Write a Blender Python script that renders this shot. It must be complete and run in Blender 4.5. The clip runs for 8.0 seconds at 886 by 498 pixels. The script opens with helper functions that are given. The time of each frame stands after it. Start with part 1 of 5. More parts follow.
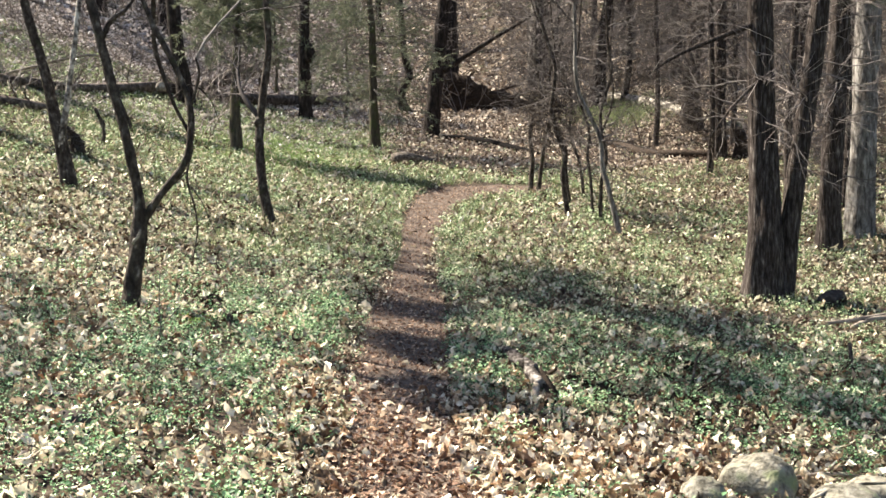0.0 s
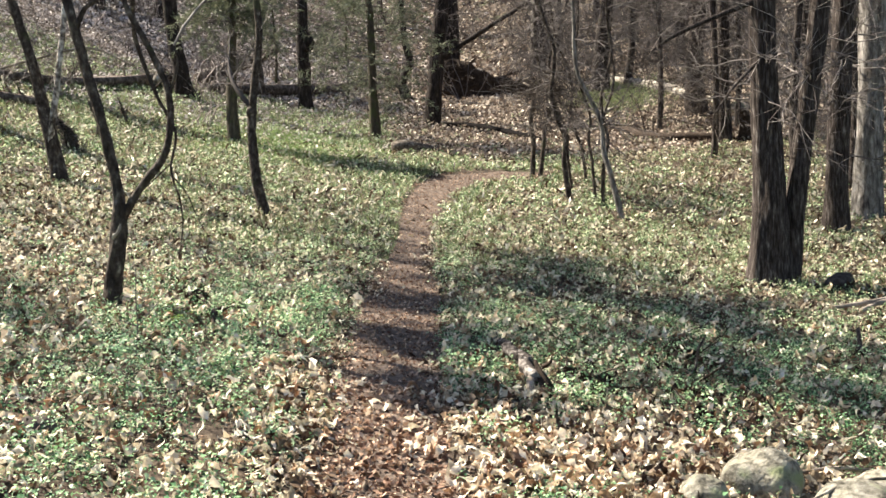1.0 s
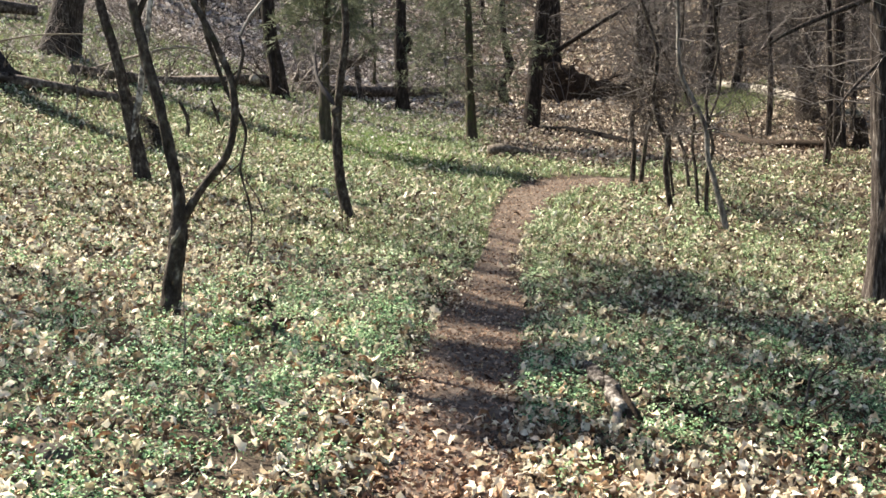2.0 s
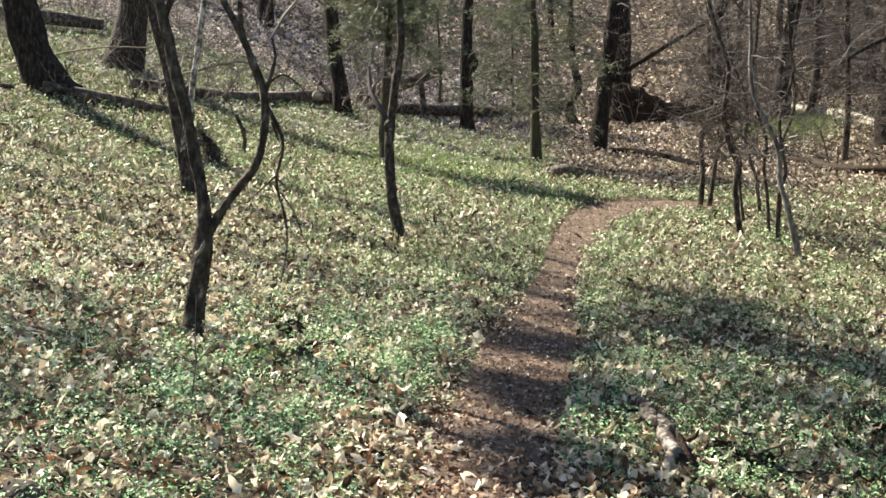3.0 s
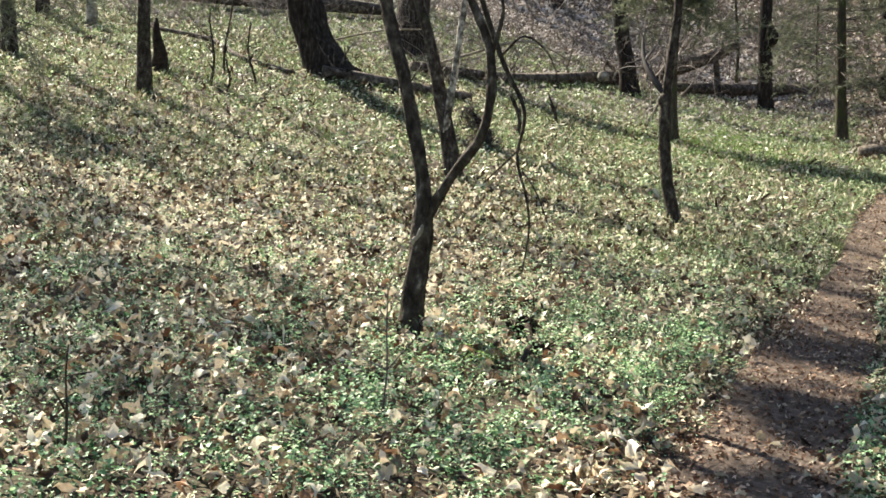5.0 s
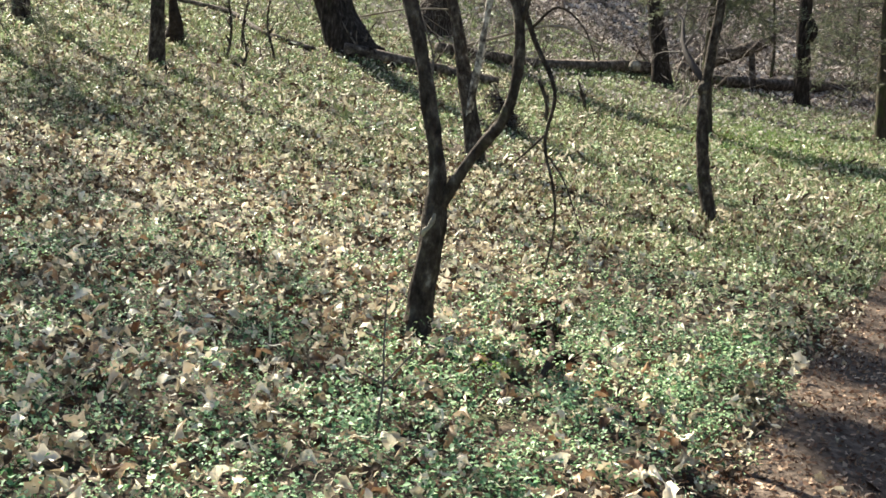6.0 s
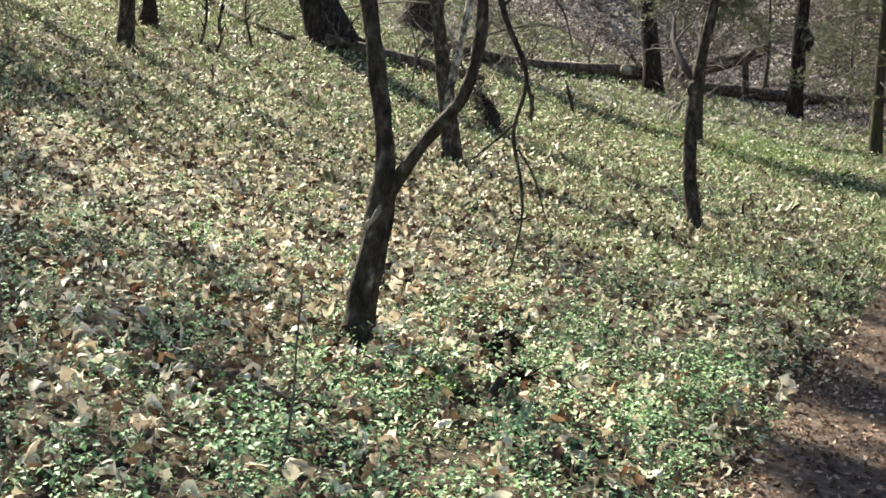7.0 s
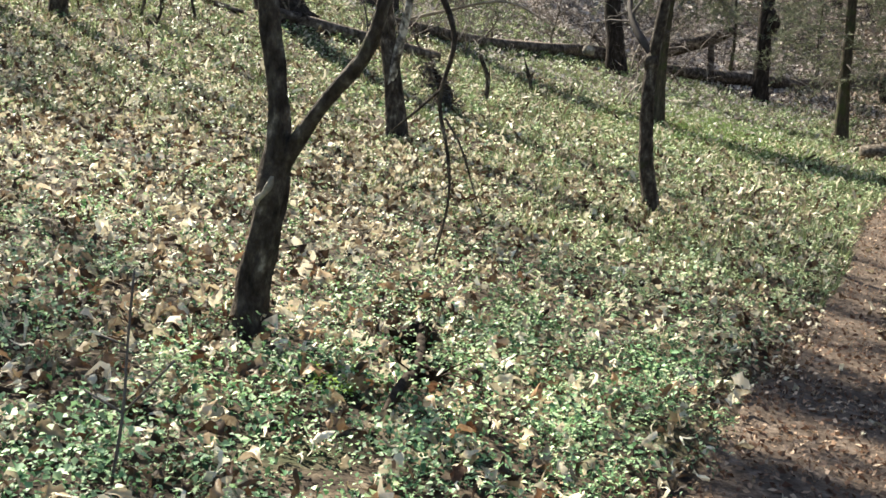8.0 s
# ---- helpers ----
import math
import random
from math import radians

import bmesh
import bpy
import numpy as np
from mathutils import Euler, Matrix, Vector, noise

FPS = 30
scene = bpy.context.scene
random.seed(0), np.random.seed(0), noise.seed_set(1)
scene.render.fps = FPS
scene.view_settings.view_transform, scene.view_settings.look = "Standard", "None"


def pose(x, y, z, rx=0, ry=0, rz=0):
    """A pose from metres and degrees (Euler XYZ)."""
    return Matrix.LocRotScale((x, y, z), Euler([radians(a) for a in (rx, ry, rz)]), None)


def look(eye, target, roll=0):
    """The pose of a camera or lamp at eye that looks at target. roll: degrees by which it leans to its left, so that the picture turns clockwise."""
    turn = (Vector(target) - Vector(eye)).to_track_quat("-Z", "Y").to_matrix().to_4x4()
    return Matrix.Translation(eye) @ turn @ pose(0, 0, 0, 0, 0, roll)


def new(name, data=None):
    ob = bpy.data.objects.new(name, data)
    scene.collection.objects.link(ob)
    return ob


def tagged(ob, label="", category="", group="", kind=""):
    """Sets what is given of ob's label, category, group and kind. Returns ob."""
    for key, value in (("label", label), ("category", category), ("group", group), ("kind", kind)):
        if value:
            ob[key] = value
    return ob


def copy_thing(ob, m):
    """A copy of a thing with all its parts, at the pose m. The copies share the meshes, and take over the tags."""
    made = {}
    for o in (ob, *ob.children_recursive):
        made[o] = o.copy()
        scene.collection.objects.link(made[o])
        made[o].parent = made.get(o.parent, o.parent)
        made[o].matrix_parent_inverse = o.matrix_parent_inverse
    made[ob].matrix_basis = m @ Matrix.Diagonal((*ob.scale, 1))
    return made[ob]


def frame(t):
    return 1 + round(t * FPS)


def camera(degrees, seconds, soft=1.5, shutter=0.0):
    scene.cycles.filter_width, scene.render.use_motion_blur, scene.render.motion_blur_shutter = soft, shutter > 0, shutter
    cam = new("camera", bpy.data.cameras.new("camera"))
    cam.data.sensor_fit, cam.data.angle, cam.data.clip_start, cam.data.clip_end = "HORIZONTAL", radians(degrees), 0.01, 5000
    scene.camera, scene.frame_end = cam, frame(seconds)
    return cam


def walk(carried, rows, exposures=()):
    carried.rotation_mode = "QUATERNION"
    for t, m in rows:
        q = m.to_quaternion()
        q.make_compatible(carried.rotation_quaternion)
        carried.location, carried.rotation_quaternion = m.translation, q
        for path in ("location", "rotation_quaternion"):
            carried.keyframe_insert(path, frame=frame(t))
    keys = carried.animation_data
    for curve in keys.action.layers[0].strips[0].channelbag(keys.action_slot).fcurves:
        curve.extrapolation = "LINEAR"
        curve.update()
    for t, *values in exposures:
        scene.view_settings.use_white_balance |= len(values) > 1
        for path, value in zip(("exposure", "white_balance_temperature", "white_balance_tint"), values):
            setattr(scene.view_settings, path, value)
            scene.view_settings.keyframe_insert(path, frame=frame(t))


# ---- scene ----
cam = camera(40.0, 8.0, soft=1.6)
PATH = [
    (0, (0.0, 0.0, 1.893), (0.043, 1.992, 1.718), 0.0),
    (0.5, (0.004, 0.178, 1.882), (0.102, 2.167, 1.696), -0.4),
    (1, (0.164, 0.395, 1.867), (0.193, 2.385, 1.673), -1.1),
    (1.5, (0.269, 0.849, 1.812), (0.185, 2.833, 1.577), 0.9),
    (2, (0.326, 1.337, 1.824), (0.19, 3.324, 1.64), -0.4),
    (2.2, (0.375, 1.521, 1.783), (0.211, 3.511, 1.671), 0.6),
    (3.3, (0.493, 2.369, 1.732), (0.211, 4.343, 1.577), -0.0),
    (3.5, (0.515, 2.539, 1.72), (0.203, 4.51, 1.583), 0.0),
    (4, (0.547, 2.889, 1.742), (0.134, 4.834, 1.529), 0.3),
    (4.5, (0.467, 3.235, 1.726), (-0.039, 5.157, 1.507), -0.0),
    (5, (0.561, 3.631, 1.628), (-0.159, 5.489, 1.458), -0.1),
    (5.2, (0.546, 3.753, 1.65), (-0.218, 5.589, 1.443), 0.3),
    (6.3, (0.189, 4.873, 1.528), (-0.567, 6.715, 1.338), 2.6),
    (6.5, (0.229, 5.037, 1.494), (-0.571, 6.86, 1.299), 1.9),
    (7, (0.13, 5.456, 1.478), (-0.604, 7.307, 1.292), 4.0),
    (7.5, (0.123, 5.854, 1.433), (-0.497, 7.745, 1.238), 1.6),
    (8, (0.094, 6.367, 1.395), (-0.589, 8.236, 1.188), 4.5),
]
walk(cam, [(t, look(eye, target, roll)) for t, eye, target, roll in PATH], exposures=[(0, 2.12, 6560, 11.8), (2.2, 2.05, 6580, 9.8), (3.3, 2.01, 6590, 8.2), (8, 1.94, 6600, 6.8)])

# ---- light: a clear spring day, the sun ahead and to the left ----
SUN_FROM = Vector((-0.838, 0.545, 0.0))
SUN_UP = 44.0
world = bpy.data.worlds.new("sky")
scene.world = world
world.use_nodes = True
_n = world.node_tree.nodes
_sky = _n.new("ShaderNodeTexSky")
_sky.sky_type = "NISHITA"
_sky.sun_disc = False
_sky.sun_elevation = radians(SUN_UP)
_sky.sun_rotation = math.atan2(SUN_FROM.x, SUN_FROM.y)
_n["Background"].inputs["Strength"].default_value = 0.05
world.node_tree.links.new(_sky.outputs["Color"], _n["Background"].inputs["Color"])
sun = new("sun", bpy.data.lights.new("sun", "SUN"))
sun.data.energy = 5.0
sun.data.angle = radians(0.53)
sun.data.color = (1.0, 0.94, 0.81)
_toward = Vector((SUN_FROM.x * math.cos(radians(SUN_UP)), SUN_FROM.y * math.cos(radians(SUN_UP)), math.sin(radians(SUN_UP))))
sun.matrix_world = look(_toward * 60, (0, 0, 0))


# ---- materials ----
def material(name, stops, scale=(1, 1, 1), noise_scale=6.0, rough=0.85, bump=0.0, bump_scale=30.0, island=0.0, object_random=0.0,
             translucent=0.0, gloss=0.08, moss=None, streak=None, coords="Object"):
    """A noise-driven surface: stops are (position, colour) of a ramp; island and object_random shift along it piece by piece."""
    m = bpy.data.materials.new(name)
    m.use_nodes = True
    nt = m.node_tree
    n, link = nt.nodes, nt.links.new
    bsdf = n["Principled BSDF"]
    out = n["Material Output"]
    tc = n.new("ShaderNodeTexCoord")
    mp = n.new("ShaderNodeMapping")
    mp.inputs["Scale"].default_value = scale
    link(tc.outputs[coords], mp.inputs["Vector"])
    n1 = n.new("ShaderNodeTexNoise")
    n1.inputs["Scale"].default_value = noise_scale
    n1.inputs["Detail"].default_value = 6
    n1.inputs["Roughness"].default_value = 0.65
    link(mp.outputs["Vector"], n1.inputs["Vector"])
    value = n1.outputs["Fac"]
    if island or object_random:
        mix = n.new("ShaderNodeMix")
        mix.inputs["Factor"].default_value = island or object_random
        link(value, mix.inputs["A"])
        if island:
            link(n.new("ShaderNodeNewGeometry").outputs["Random Per Island"], mix.inputs["B"])
        else:
            link(n.new("ShaderNodeObjectInfo").outputs["Random"], mix.inputs["B"])
        value = mix.outputs["Result"]
    ramp = n.new("ShaderNodeValToRGB")
    el = ramp.color_ramp.elements
    while len(el) < len(stops):
        el.new(0.5)
    for e, (p, c) in zip(el, stops):
        e.position, e.color = p, (*c, 1)
    link(value, ramp.inputs["Fac"])
    colour = ramp.outputs["Color"]
    if moss:
        nm = n.new("ShaderNodeTexNoise")
        nm.inputs["Scale"].default_value = moss[1]
        nm.inputs["Detail"].default_value = 4
        link(tc.outputs[coords], nm.inputs["Vector"])
        mr = n.new("ShaderNodeMapRange")
        mr.inputs["From Min"].default_value, mr.inputs["From Max"].default_value = moss[2], moss[2] + 0.15
        link(nm.outputs["Fac"], mr.inputs["Value"])
        mx = n.new("ShaderNodeMix")
        mx.data_type = "RGBA"
        link(mr.outputs["Result"], mx.inputs["Factor"])
        link(colour, mx.inputs["A"])
        mx.inputs["B"].default_value = (*moss[0], 1)
        colour = mx.outputs["Result"]
    link(colour, bsdf.inputs["Base Color"])
    bsdf.inputs["Roughness"].default_value = rough
    bsdf.inputs["Specular IOR Level"].default_value = gloss
    if bump:
        nb = n.new("ShaderNodeTexNoise")
        nb.inputs["Scale"].default_value = bump_scale
        nb.inputs["Detail"].default_value = 5
        link(mp.outputs["Vector"], nb.inputs["Vector"])
        bp = n.new("ShaderNodeBump")
        bp.inputs["Strength"].default_value = min(1.0, bump)
        bp.inputs["Distance"].default_value = 0.02
        link(nb.outputs["Fac"], bp.inputs["Height"])
        link(bp.outputs["Normal"], bsdf.inputs["Normal"])
    if translucent:
        tr = n.new("ShaderNodeBsdfTranslucent")
        link(colour, tr.inputs["Color"])
        ms = n.new("ShaderNodeMixShader")
        ms.inputs["Fac"].default_value = translucent
        link(bsdf.outputs["BSDF"], ms.inputs[1])
        link(tr.outputs["BSDF"], ms.inputs[2])
        link(ms.outputs["Shader"], out.inputs["Surface"])
    return m


BARK_DARK = material("dark_bark", [(0.32, (0.014, 0.010, 0.008)), (0.48, (0.046, 0.036, 0.029)), (0.60, (0.095, 0.078, 0.063)), (0.72, (0.27, 0.24, 0.205))],
                     scale=(1, 1, 0.6), noise_scale=15, bump=1.0, bump_scale=40, moss=((0.05, 0.06, 0.026), 3.0, 0.62))
BARK_DEEP = material("deep_brown_bark", [(0.32, (0.009, 0.0065, 0.0055)), (0.5, (0.028, 0.021, 0.017)), (0.64, (0.064, 0.051, 0.043)), (0.76, (0.15, 0.127, 0.11))],
                     scale=(1, 1, 0.3), noise_scale=14, bump=1.0, bump_scale=36, moss=((0.045, 0.05, 0.024), 2.0, 0.64))
BARK_BROWN = material("brown_bark", [(0.32, (0.011, 0.008, 0.0065)), (0.47, (0.033, 0.025, 0.021)), (0.60, (0.082, 0.068, 0.059)), (0.73, (0.25, 0.222, 0.2))],
                      scale=(1, 1, 0.16), noise_scale=30, bump=1.0, bump_scale=46)
BARK_GREY = material("grey_bark", [(0.33, (0.04, 0.034, 0.03)), (0.48, (0.13, 0.115, 0.10)), (0.62, (0.26, 0.24, 0.215)), (0.75, (0.38, 0.355, 0.325))],
                     scale=(1, 1, 0.3), noise_scale=14, bump=0.9, bump_scale=34, moss=((0.12, 0.14, 0.07), 2.2, 0.64))
BARK_MOTTLED = material("mottled_grey_bark", [(0.40, (0.018, 0.014, 0.012)), (0.50, (0.07, 0.058, 0.05)), (0.60, (0.20, 0.178, 0.158)), (0.72, (0.42, 0.385, 0.35))],
                        noise_scale=13, bump=1.0, bump_scale=34)
BARK_LOG = material("weathered_log_bark", [(0.34, (0.025, 0.018, 0.014)), (0.5, (0.085, 0.066, 0.054)), (0.62, (0.19, 0.155, 0.13)), (0.74, (0.36, 0.315, 0.27))],
                    noise_scale=8, bump=1.0, bump_scale=30, moss=((0.07, 0.075, 0.035), 2.5, 0.6))
BARK_PALE = material("pale_bark", [(0.40, (0.04, 0.032, 0.027)), (0.5, (0.2, 0.175, 0.15)), (0.60, (0.52, 0.48, 0.42))],
                     scale=(1, 1, 0.8), noise_scale=9, bump=0.8)
BARK_MOSSY = material("mossy_bark", [(0.3, (0.03, 0.025, 0.018)), (0.55, (0.075, 0.062, 0.045)), (0.75, (0.14, 0.12, 0.09))],
                      scale=(1, 1, 0.25), noise_scale=18, bump=0.9, moss=((0.06, 0.066, 0.03), 4.0, 0.5))
TWIG = material("twig_bark", [(0.3, (0.05, 0.042, 0.039)), (0.6, (0.125, 0.108, 0.1)), (0.8, (0.26, 0.235, 0.215))], noise_scale=2.0, island=0.4)
TWIG_PALE = material("weathered_twig", [(0.3, (0.10, 0.082, 0.075)), (0.55, (0.235, 0.2, 0.182)), (0.8, (0.42, 0.375, 0.345))], noise_scale=2.0, island=0.5)
DEADWOOD = material("dead_wood", [(0.3, (0.11, 0.085, 0.065)), (0.55, (0.27, 0.225, 0.18)), (0.75, (0.43, 0.38, 0.32))],
                    scale=(0.25, 1, 1), noise_scale=18, bump=0.9, bump_scale=40)
WEATHERED = material("weathered_branch", [(0.34, (0.03, 0.022, 0.017)), (0.5, (0.11, 0.088, 0.07)), (0.68, (0.30, 0.265, 0.225))], noise_scale=11, bump=1.0, bump_scale=30)
ROTWOOD = material("rotten_wood", [(0.3, (0.012, 0.008, 0.006)), (0.55, (0.04, 0.028, 0.02)), (0.8, (0.09, 0.065, 0.05))], noise_scale=14, bump=1.0)
CHARRED = material("blackened_wood", [(0.3, (0.002, 0.0017, 0.0015)), (0.55, (0.006, 0.0045, 0.004)), (0.8, (0.016, 0.012, 0.010))], noise_scale=9, bump=1.0, gloss=0.03)
PALEWOOD = material("bleached_wood", [(0.34, (0.08, 0.066, 0.05)), (0.5, (0.24, 0.21, 0.17)), (0.66, (0.52, 0.48, 0.41))], noise_scale=6, bump=0.4)
SOIL = material("leaf_mould_soil", [(0.30, (0.016, 0.012, 0.009)), (0.45, (0.036, 0.026, 0.019)), (0.58, (0.08, 0.06, 0.042)), (0.72, (0.20, 0.155, 0.11))],
                noise_scale=9.0, bump=1.0, bump_scale=26, moss=((0.05, 0.06, 0.025), 0.8, 0.58))
TRAIL = material("trodden_earth", [(0.30, (0.045, 0.032, 0.025)), (0.5, (0.095, 0.070, 0.054)), (0.68, (0.19, 0.145, 0.115))],
                 noise_scale=13, bump=1.0, bump_scale=45)
LEAF = material("dry_leaf", [(0.2, (0.028, 0.015, 0.010)), (0.38, (0.108, 0.071, 0.045)), (0.52, (0.325, 0.26, 0.173)), (0.64, (0.61, 0.535, 0.39)), (0.82, (0.92, 0.85, 0.68))],
                noise_scale=34, island=0.58, rough=0.55, translucent=0.2, gloss=0.15)
LEAF_SLOPE = material("warm_slope_leaf", [(0.16, (0.065, 0.044, 0.034)), (0.38, (0.165, 0.12, 0.092)), (0.57, (0.36, 0.285, 0.222)), (0.74, (0.60, 0.505, 0.405)), (0.9, (0.86, 0.77, 0.63))],
                      noise_scale=6, island=0.75, rough=0.7, translucent=0.15, gloss=0.1)
LEAF_OLD = material("old_dry_leaf", [(0.14, (0.08, 0.061, 0.056)), (0.3, (0.22, 0.178, 0.162)), (0.48, (0.44, 0.385, 0.355)), (0.8, (0.70, 0.64, 0.60))],
                    noise_scale=6, island=0.72, rough=0.7, translucent=0.15, gloss=0.1)
LEAF_OBJ = material("dry_leaf_single", [(0.14, (0.13, 0.055, 0.032)), (0.3, (0.27, 0.16, 0.092)), (0.5, (0.46, 0.35, 0.22)), (0.85, (0.75, 0.66, 0.49))],
                    noise_scale=5, object_random=0.62, rough=0.5, translucent=0.18, gloss=0.22)
CHIP = material("leaf_crumbs", [(0.15, (0.085, 0.044, 0.030)), (0.42, (0.20, 0.118, 0.08)), (0.66, (0.36, 0.24, 0.165)), (0.92, (0.66, 0.50, 0.37))],
                noise_scale=5, island=0.8, rough=0.7, translucent=0.12)
GREEN = material("ground_ivy_leaf", [(0.14, (0.012, 0.034, 0.014)), (0.36, (0.05, 0.12, 0.05)), (0.54, (0.18, 0.34, 0.155)), (0.78, (0.52, 0.67, 0.38))],
                 noise_scale=0.6, island=0.6, rough=0.5, translucent=0.28, gloss=0.22)
GREEN_FAR = material("yellowish_ground_ivy", [(0.14, (0.03, 0.068, 0.026)), (0.38, (0.09, 0.155, 0.066)), (0.53, (0.255, 0.335, 0.17)), (0.8, (0.59, 0.65, 0.40))],
                     noise_scale=0.6, island=0.6, rough=0.5, translucent=0.28, gloss=0.2)
LEAF_TAN = material("tan_dry_leaf", [(0.2, (0.09, 0.042, 0.024)), (0.34, (0.31, 0.185, 0.105)), (0.48, (0.66, 0.50, 0.34)), (0.7, (0.92, 0.81, 0.64))],
                    noise_scale=28, island=0.66, rough=0.5, translucent=0.18, gloss=0.22)
GRASS = material("grass_blade", [(0.1, (0.062, 0.09, 0.037)), (0.5, (0.155, 0.19, 0.083)), (0.9, (0.37, 0.38, 0.205))],
                 noise_scale=0.5, island=0.6, rough=0.5, translucent=0.25, gloss=0.2)
NEEDLE = material("conifer_needles", [(0.1, (0.072, 0.084, 0.054)), (0.5, (0.15, 0.162, 0.102)), (0.9, (0.30, 0.305, 0.205))],
                  noise_scale=0.8, island=0.6, rough=0.6, translucent=0.15)
FRESH = material("fresh_grass_blade", [(0.2, (0.085, 0.15, 0.045)), (0.5, (0.16, 0.24, 0.075)), (0.85, (0.30, 0.37, 0.14))], noise_scale=1.5, island=0.6, translucent=0.25)
BRIGHT = material("fresh_leaf", [(0.2, (0.16, 0.27, 0.05)), (0.8, (0.30, 0.42, 0.09))], noise_scale=3, island=0.6, translucent=0.3)
STONE = material("field_stone", [(0.36, (0.07, 0.062, 0.046)), (0.48, (0.19, 0.172, 0.132)), (0.6, (0.30, 0.275, 0.22)), (0.72, (0.40, 0.37, 0.31))], noise_scale=14, bump=0.7, bump_scale=40,
                 moss=((0.17, 0.19, 0.095), 7.0, 0.52))
STONE_DARK = material("dark_stone", [(0.3, (0.022, 0.017, 0.015)), (0.5, (0.05, 0.04, 0.034)), (0.72, (0.10, 0.084, 0.074))], noise_scale=12, bump=0.7)


# ---- mesh helpers ----
class Geo:
    """Gathers vertices and faces for one mesh."""

    def __init__(self):
        self.v, self.f = [], []

    def mesh(self, name, mat, smooth=True):
        me = bpy.data.meshes.new(name)
        me.from_pydata(self.v, [], self.f)
        me.materials.append(mat)
        if smooth:
            me.polygons.foreach_set("use_smooth", [True] * len(me.polygons))
        me.update()
        return me


def tri_mesh(name, verts, tris, mat, smooth=False):
    """A mesh straight from arrays of vertices (n, 3) and triangles (m, 3)."""
    me = bpy.data.meshes.new(name)
    me.vertices.add(len(verts))
    me.vertices.foreach_set("co", np.asarray(verts, np.float32).ravel())
    me.loops.add(3 * len(tris))
    me.loops.foreach_set("vertex_index", np.asarray(tris, np.int32).ravel())
    me.polygons.add(len(tris))
    me.polygons.foreach_set("loop_start", np.arange(0, 3 * len(tris), 3, dtype=np.int32))
    me.materials.append(mat)
    me.update(calc_edges=True)
    if smooth:
        me.polygons.foreach_set("use_smooth", [True] * len(me.polygons))
    return me


def thing(name, place, label, category, group="", kind=""):
    ob = new(name)
    ob.location = place
    ob.empty_display_size = 0.1
    return tagged(ob, label, category, group, kind)


def part(name, me, parent, label="", local=True, kind=""):
    """One mesh object under a thing; with local False the mesh is in world places and is moved under its parent."""
    ob = new(name, me)
    ob.parent = parent
    if not local:
        base = Vector(parent.location)
        if parent.parent:
            base = base + Vector(parent.parent.location)
        ob.location = -base
    return tagged(ob, label, kind=kind)


# ---- the lie of the land ----
def _smooth(a, b, x):
    u = min(1.0, max(0.0, (x - a) / (b - a)))
    return u * u * (3 - 2 * u)


TRAIL_LINE = [(0.25, -14, 0.45), (0.22, 0, 0.45), (0.1, 4, 0.45), (-0.02, 6.6, 0.43), (-0.08, 7.7, 0.42), (-0.15, 9.1, 0.43), (-0.13, 10.9, 0.45), (-0.07, 13.4, 0.43),
              (-0.06, 16.6, 0.30), (0.0, 19.85, 0.29), (0.22, 24.2, 0.40), (0.75, 27.6, 0.62), (1.8, 29.1, 0.9), (2.6, 29.5, 0.7), (3.4, 29.8, 0.25)]
_tl = np.array(TRAIL_LINE)


def trail_gap(x, y):
    """Distance from the trail's middle line in units of its half width."""
    a, b = _tl[:-1, :2], _tl[1:, :2]
    d = b - a
    u = np.clip((((x, y) - a) * d).sum(1) / (d * d).sum(1), 0, 1)
    q = a + u[:, None] * d
    w = _tl[:-1, 2] + u * (_tl[1:, 2] - _tl[:-1, 2])
    return float((np.hypot(x - q[:, 0], y - q[:, 1]) / w).min())


def lie(x, y):
    """Height of the ground, without the small bumps."""
    ax = abs(x)
    xc = x if ax < 10 else math.copysign(10 + 6 * math.tanh((ax - 10) / 6), x)
    yc = min(max(y, -6.0), 66.0)
    z = -0.130 - 0.132 * xc - 0.0014 * yc + 0.001555 * xc * yc + 0.001294 * yc * yc - 0.00479 * xc * xc + 0.000467 * xc * xc * yc
    if y < 6:
        z += 0.016 * (6 - yc) ** 2
    if y > 48:
        z += 0.0035 * (yc - 48) ** 2
    if y > 66:
        z += 0.30 * (min(y, 150.0) - 66) - (0.1 * (y - 150) if y > 150 else 0)
    if ax > 18:
        z += 0.16 * (min(ax, 70.0) - 18)
    return z


def terrain(x, y):
    z = lie(x, y)
    if abs(x) < 30 and -10 < y < 110:
        z += 0.035 * noise.noise((x * 0.7, y * 0.7, 3.1)) + 0.036 * noise.noise((x * 2.3, y * 2.3, 7.7))
        if y > 40:
            z += 0.25 * _smooth(40, 60, y) * noise.noise((x * 0.16, y * 0.16, 5.0))
        if y < 32 and abs(x) < 13:
            g = trail_gap(x, y)
            if g < 1.6:
                z -= 0.045 * (1 - _smooth(0.6, 1.6, g))
    return z


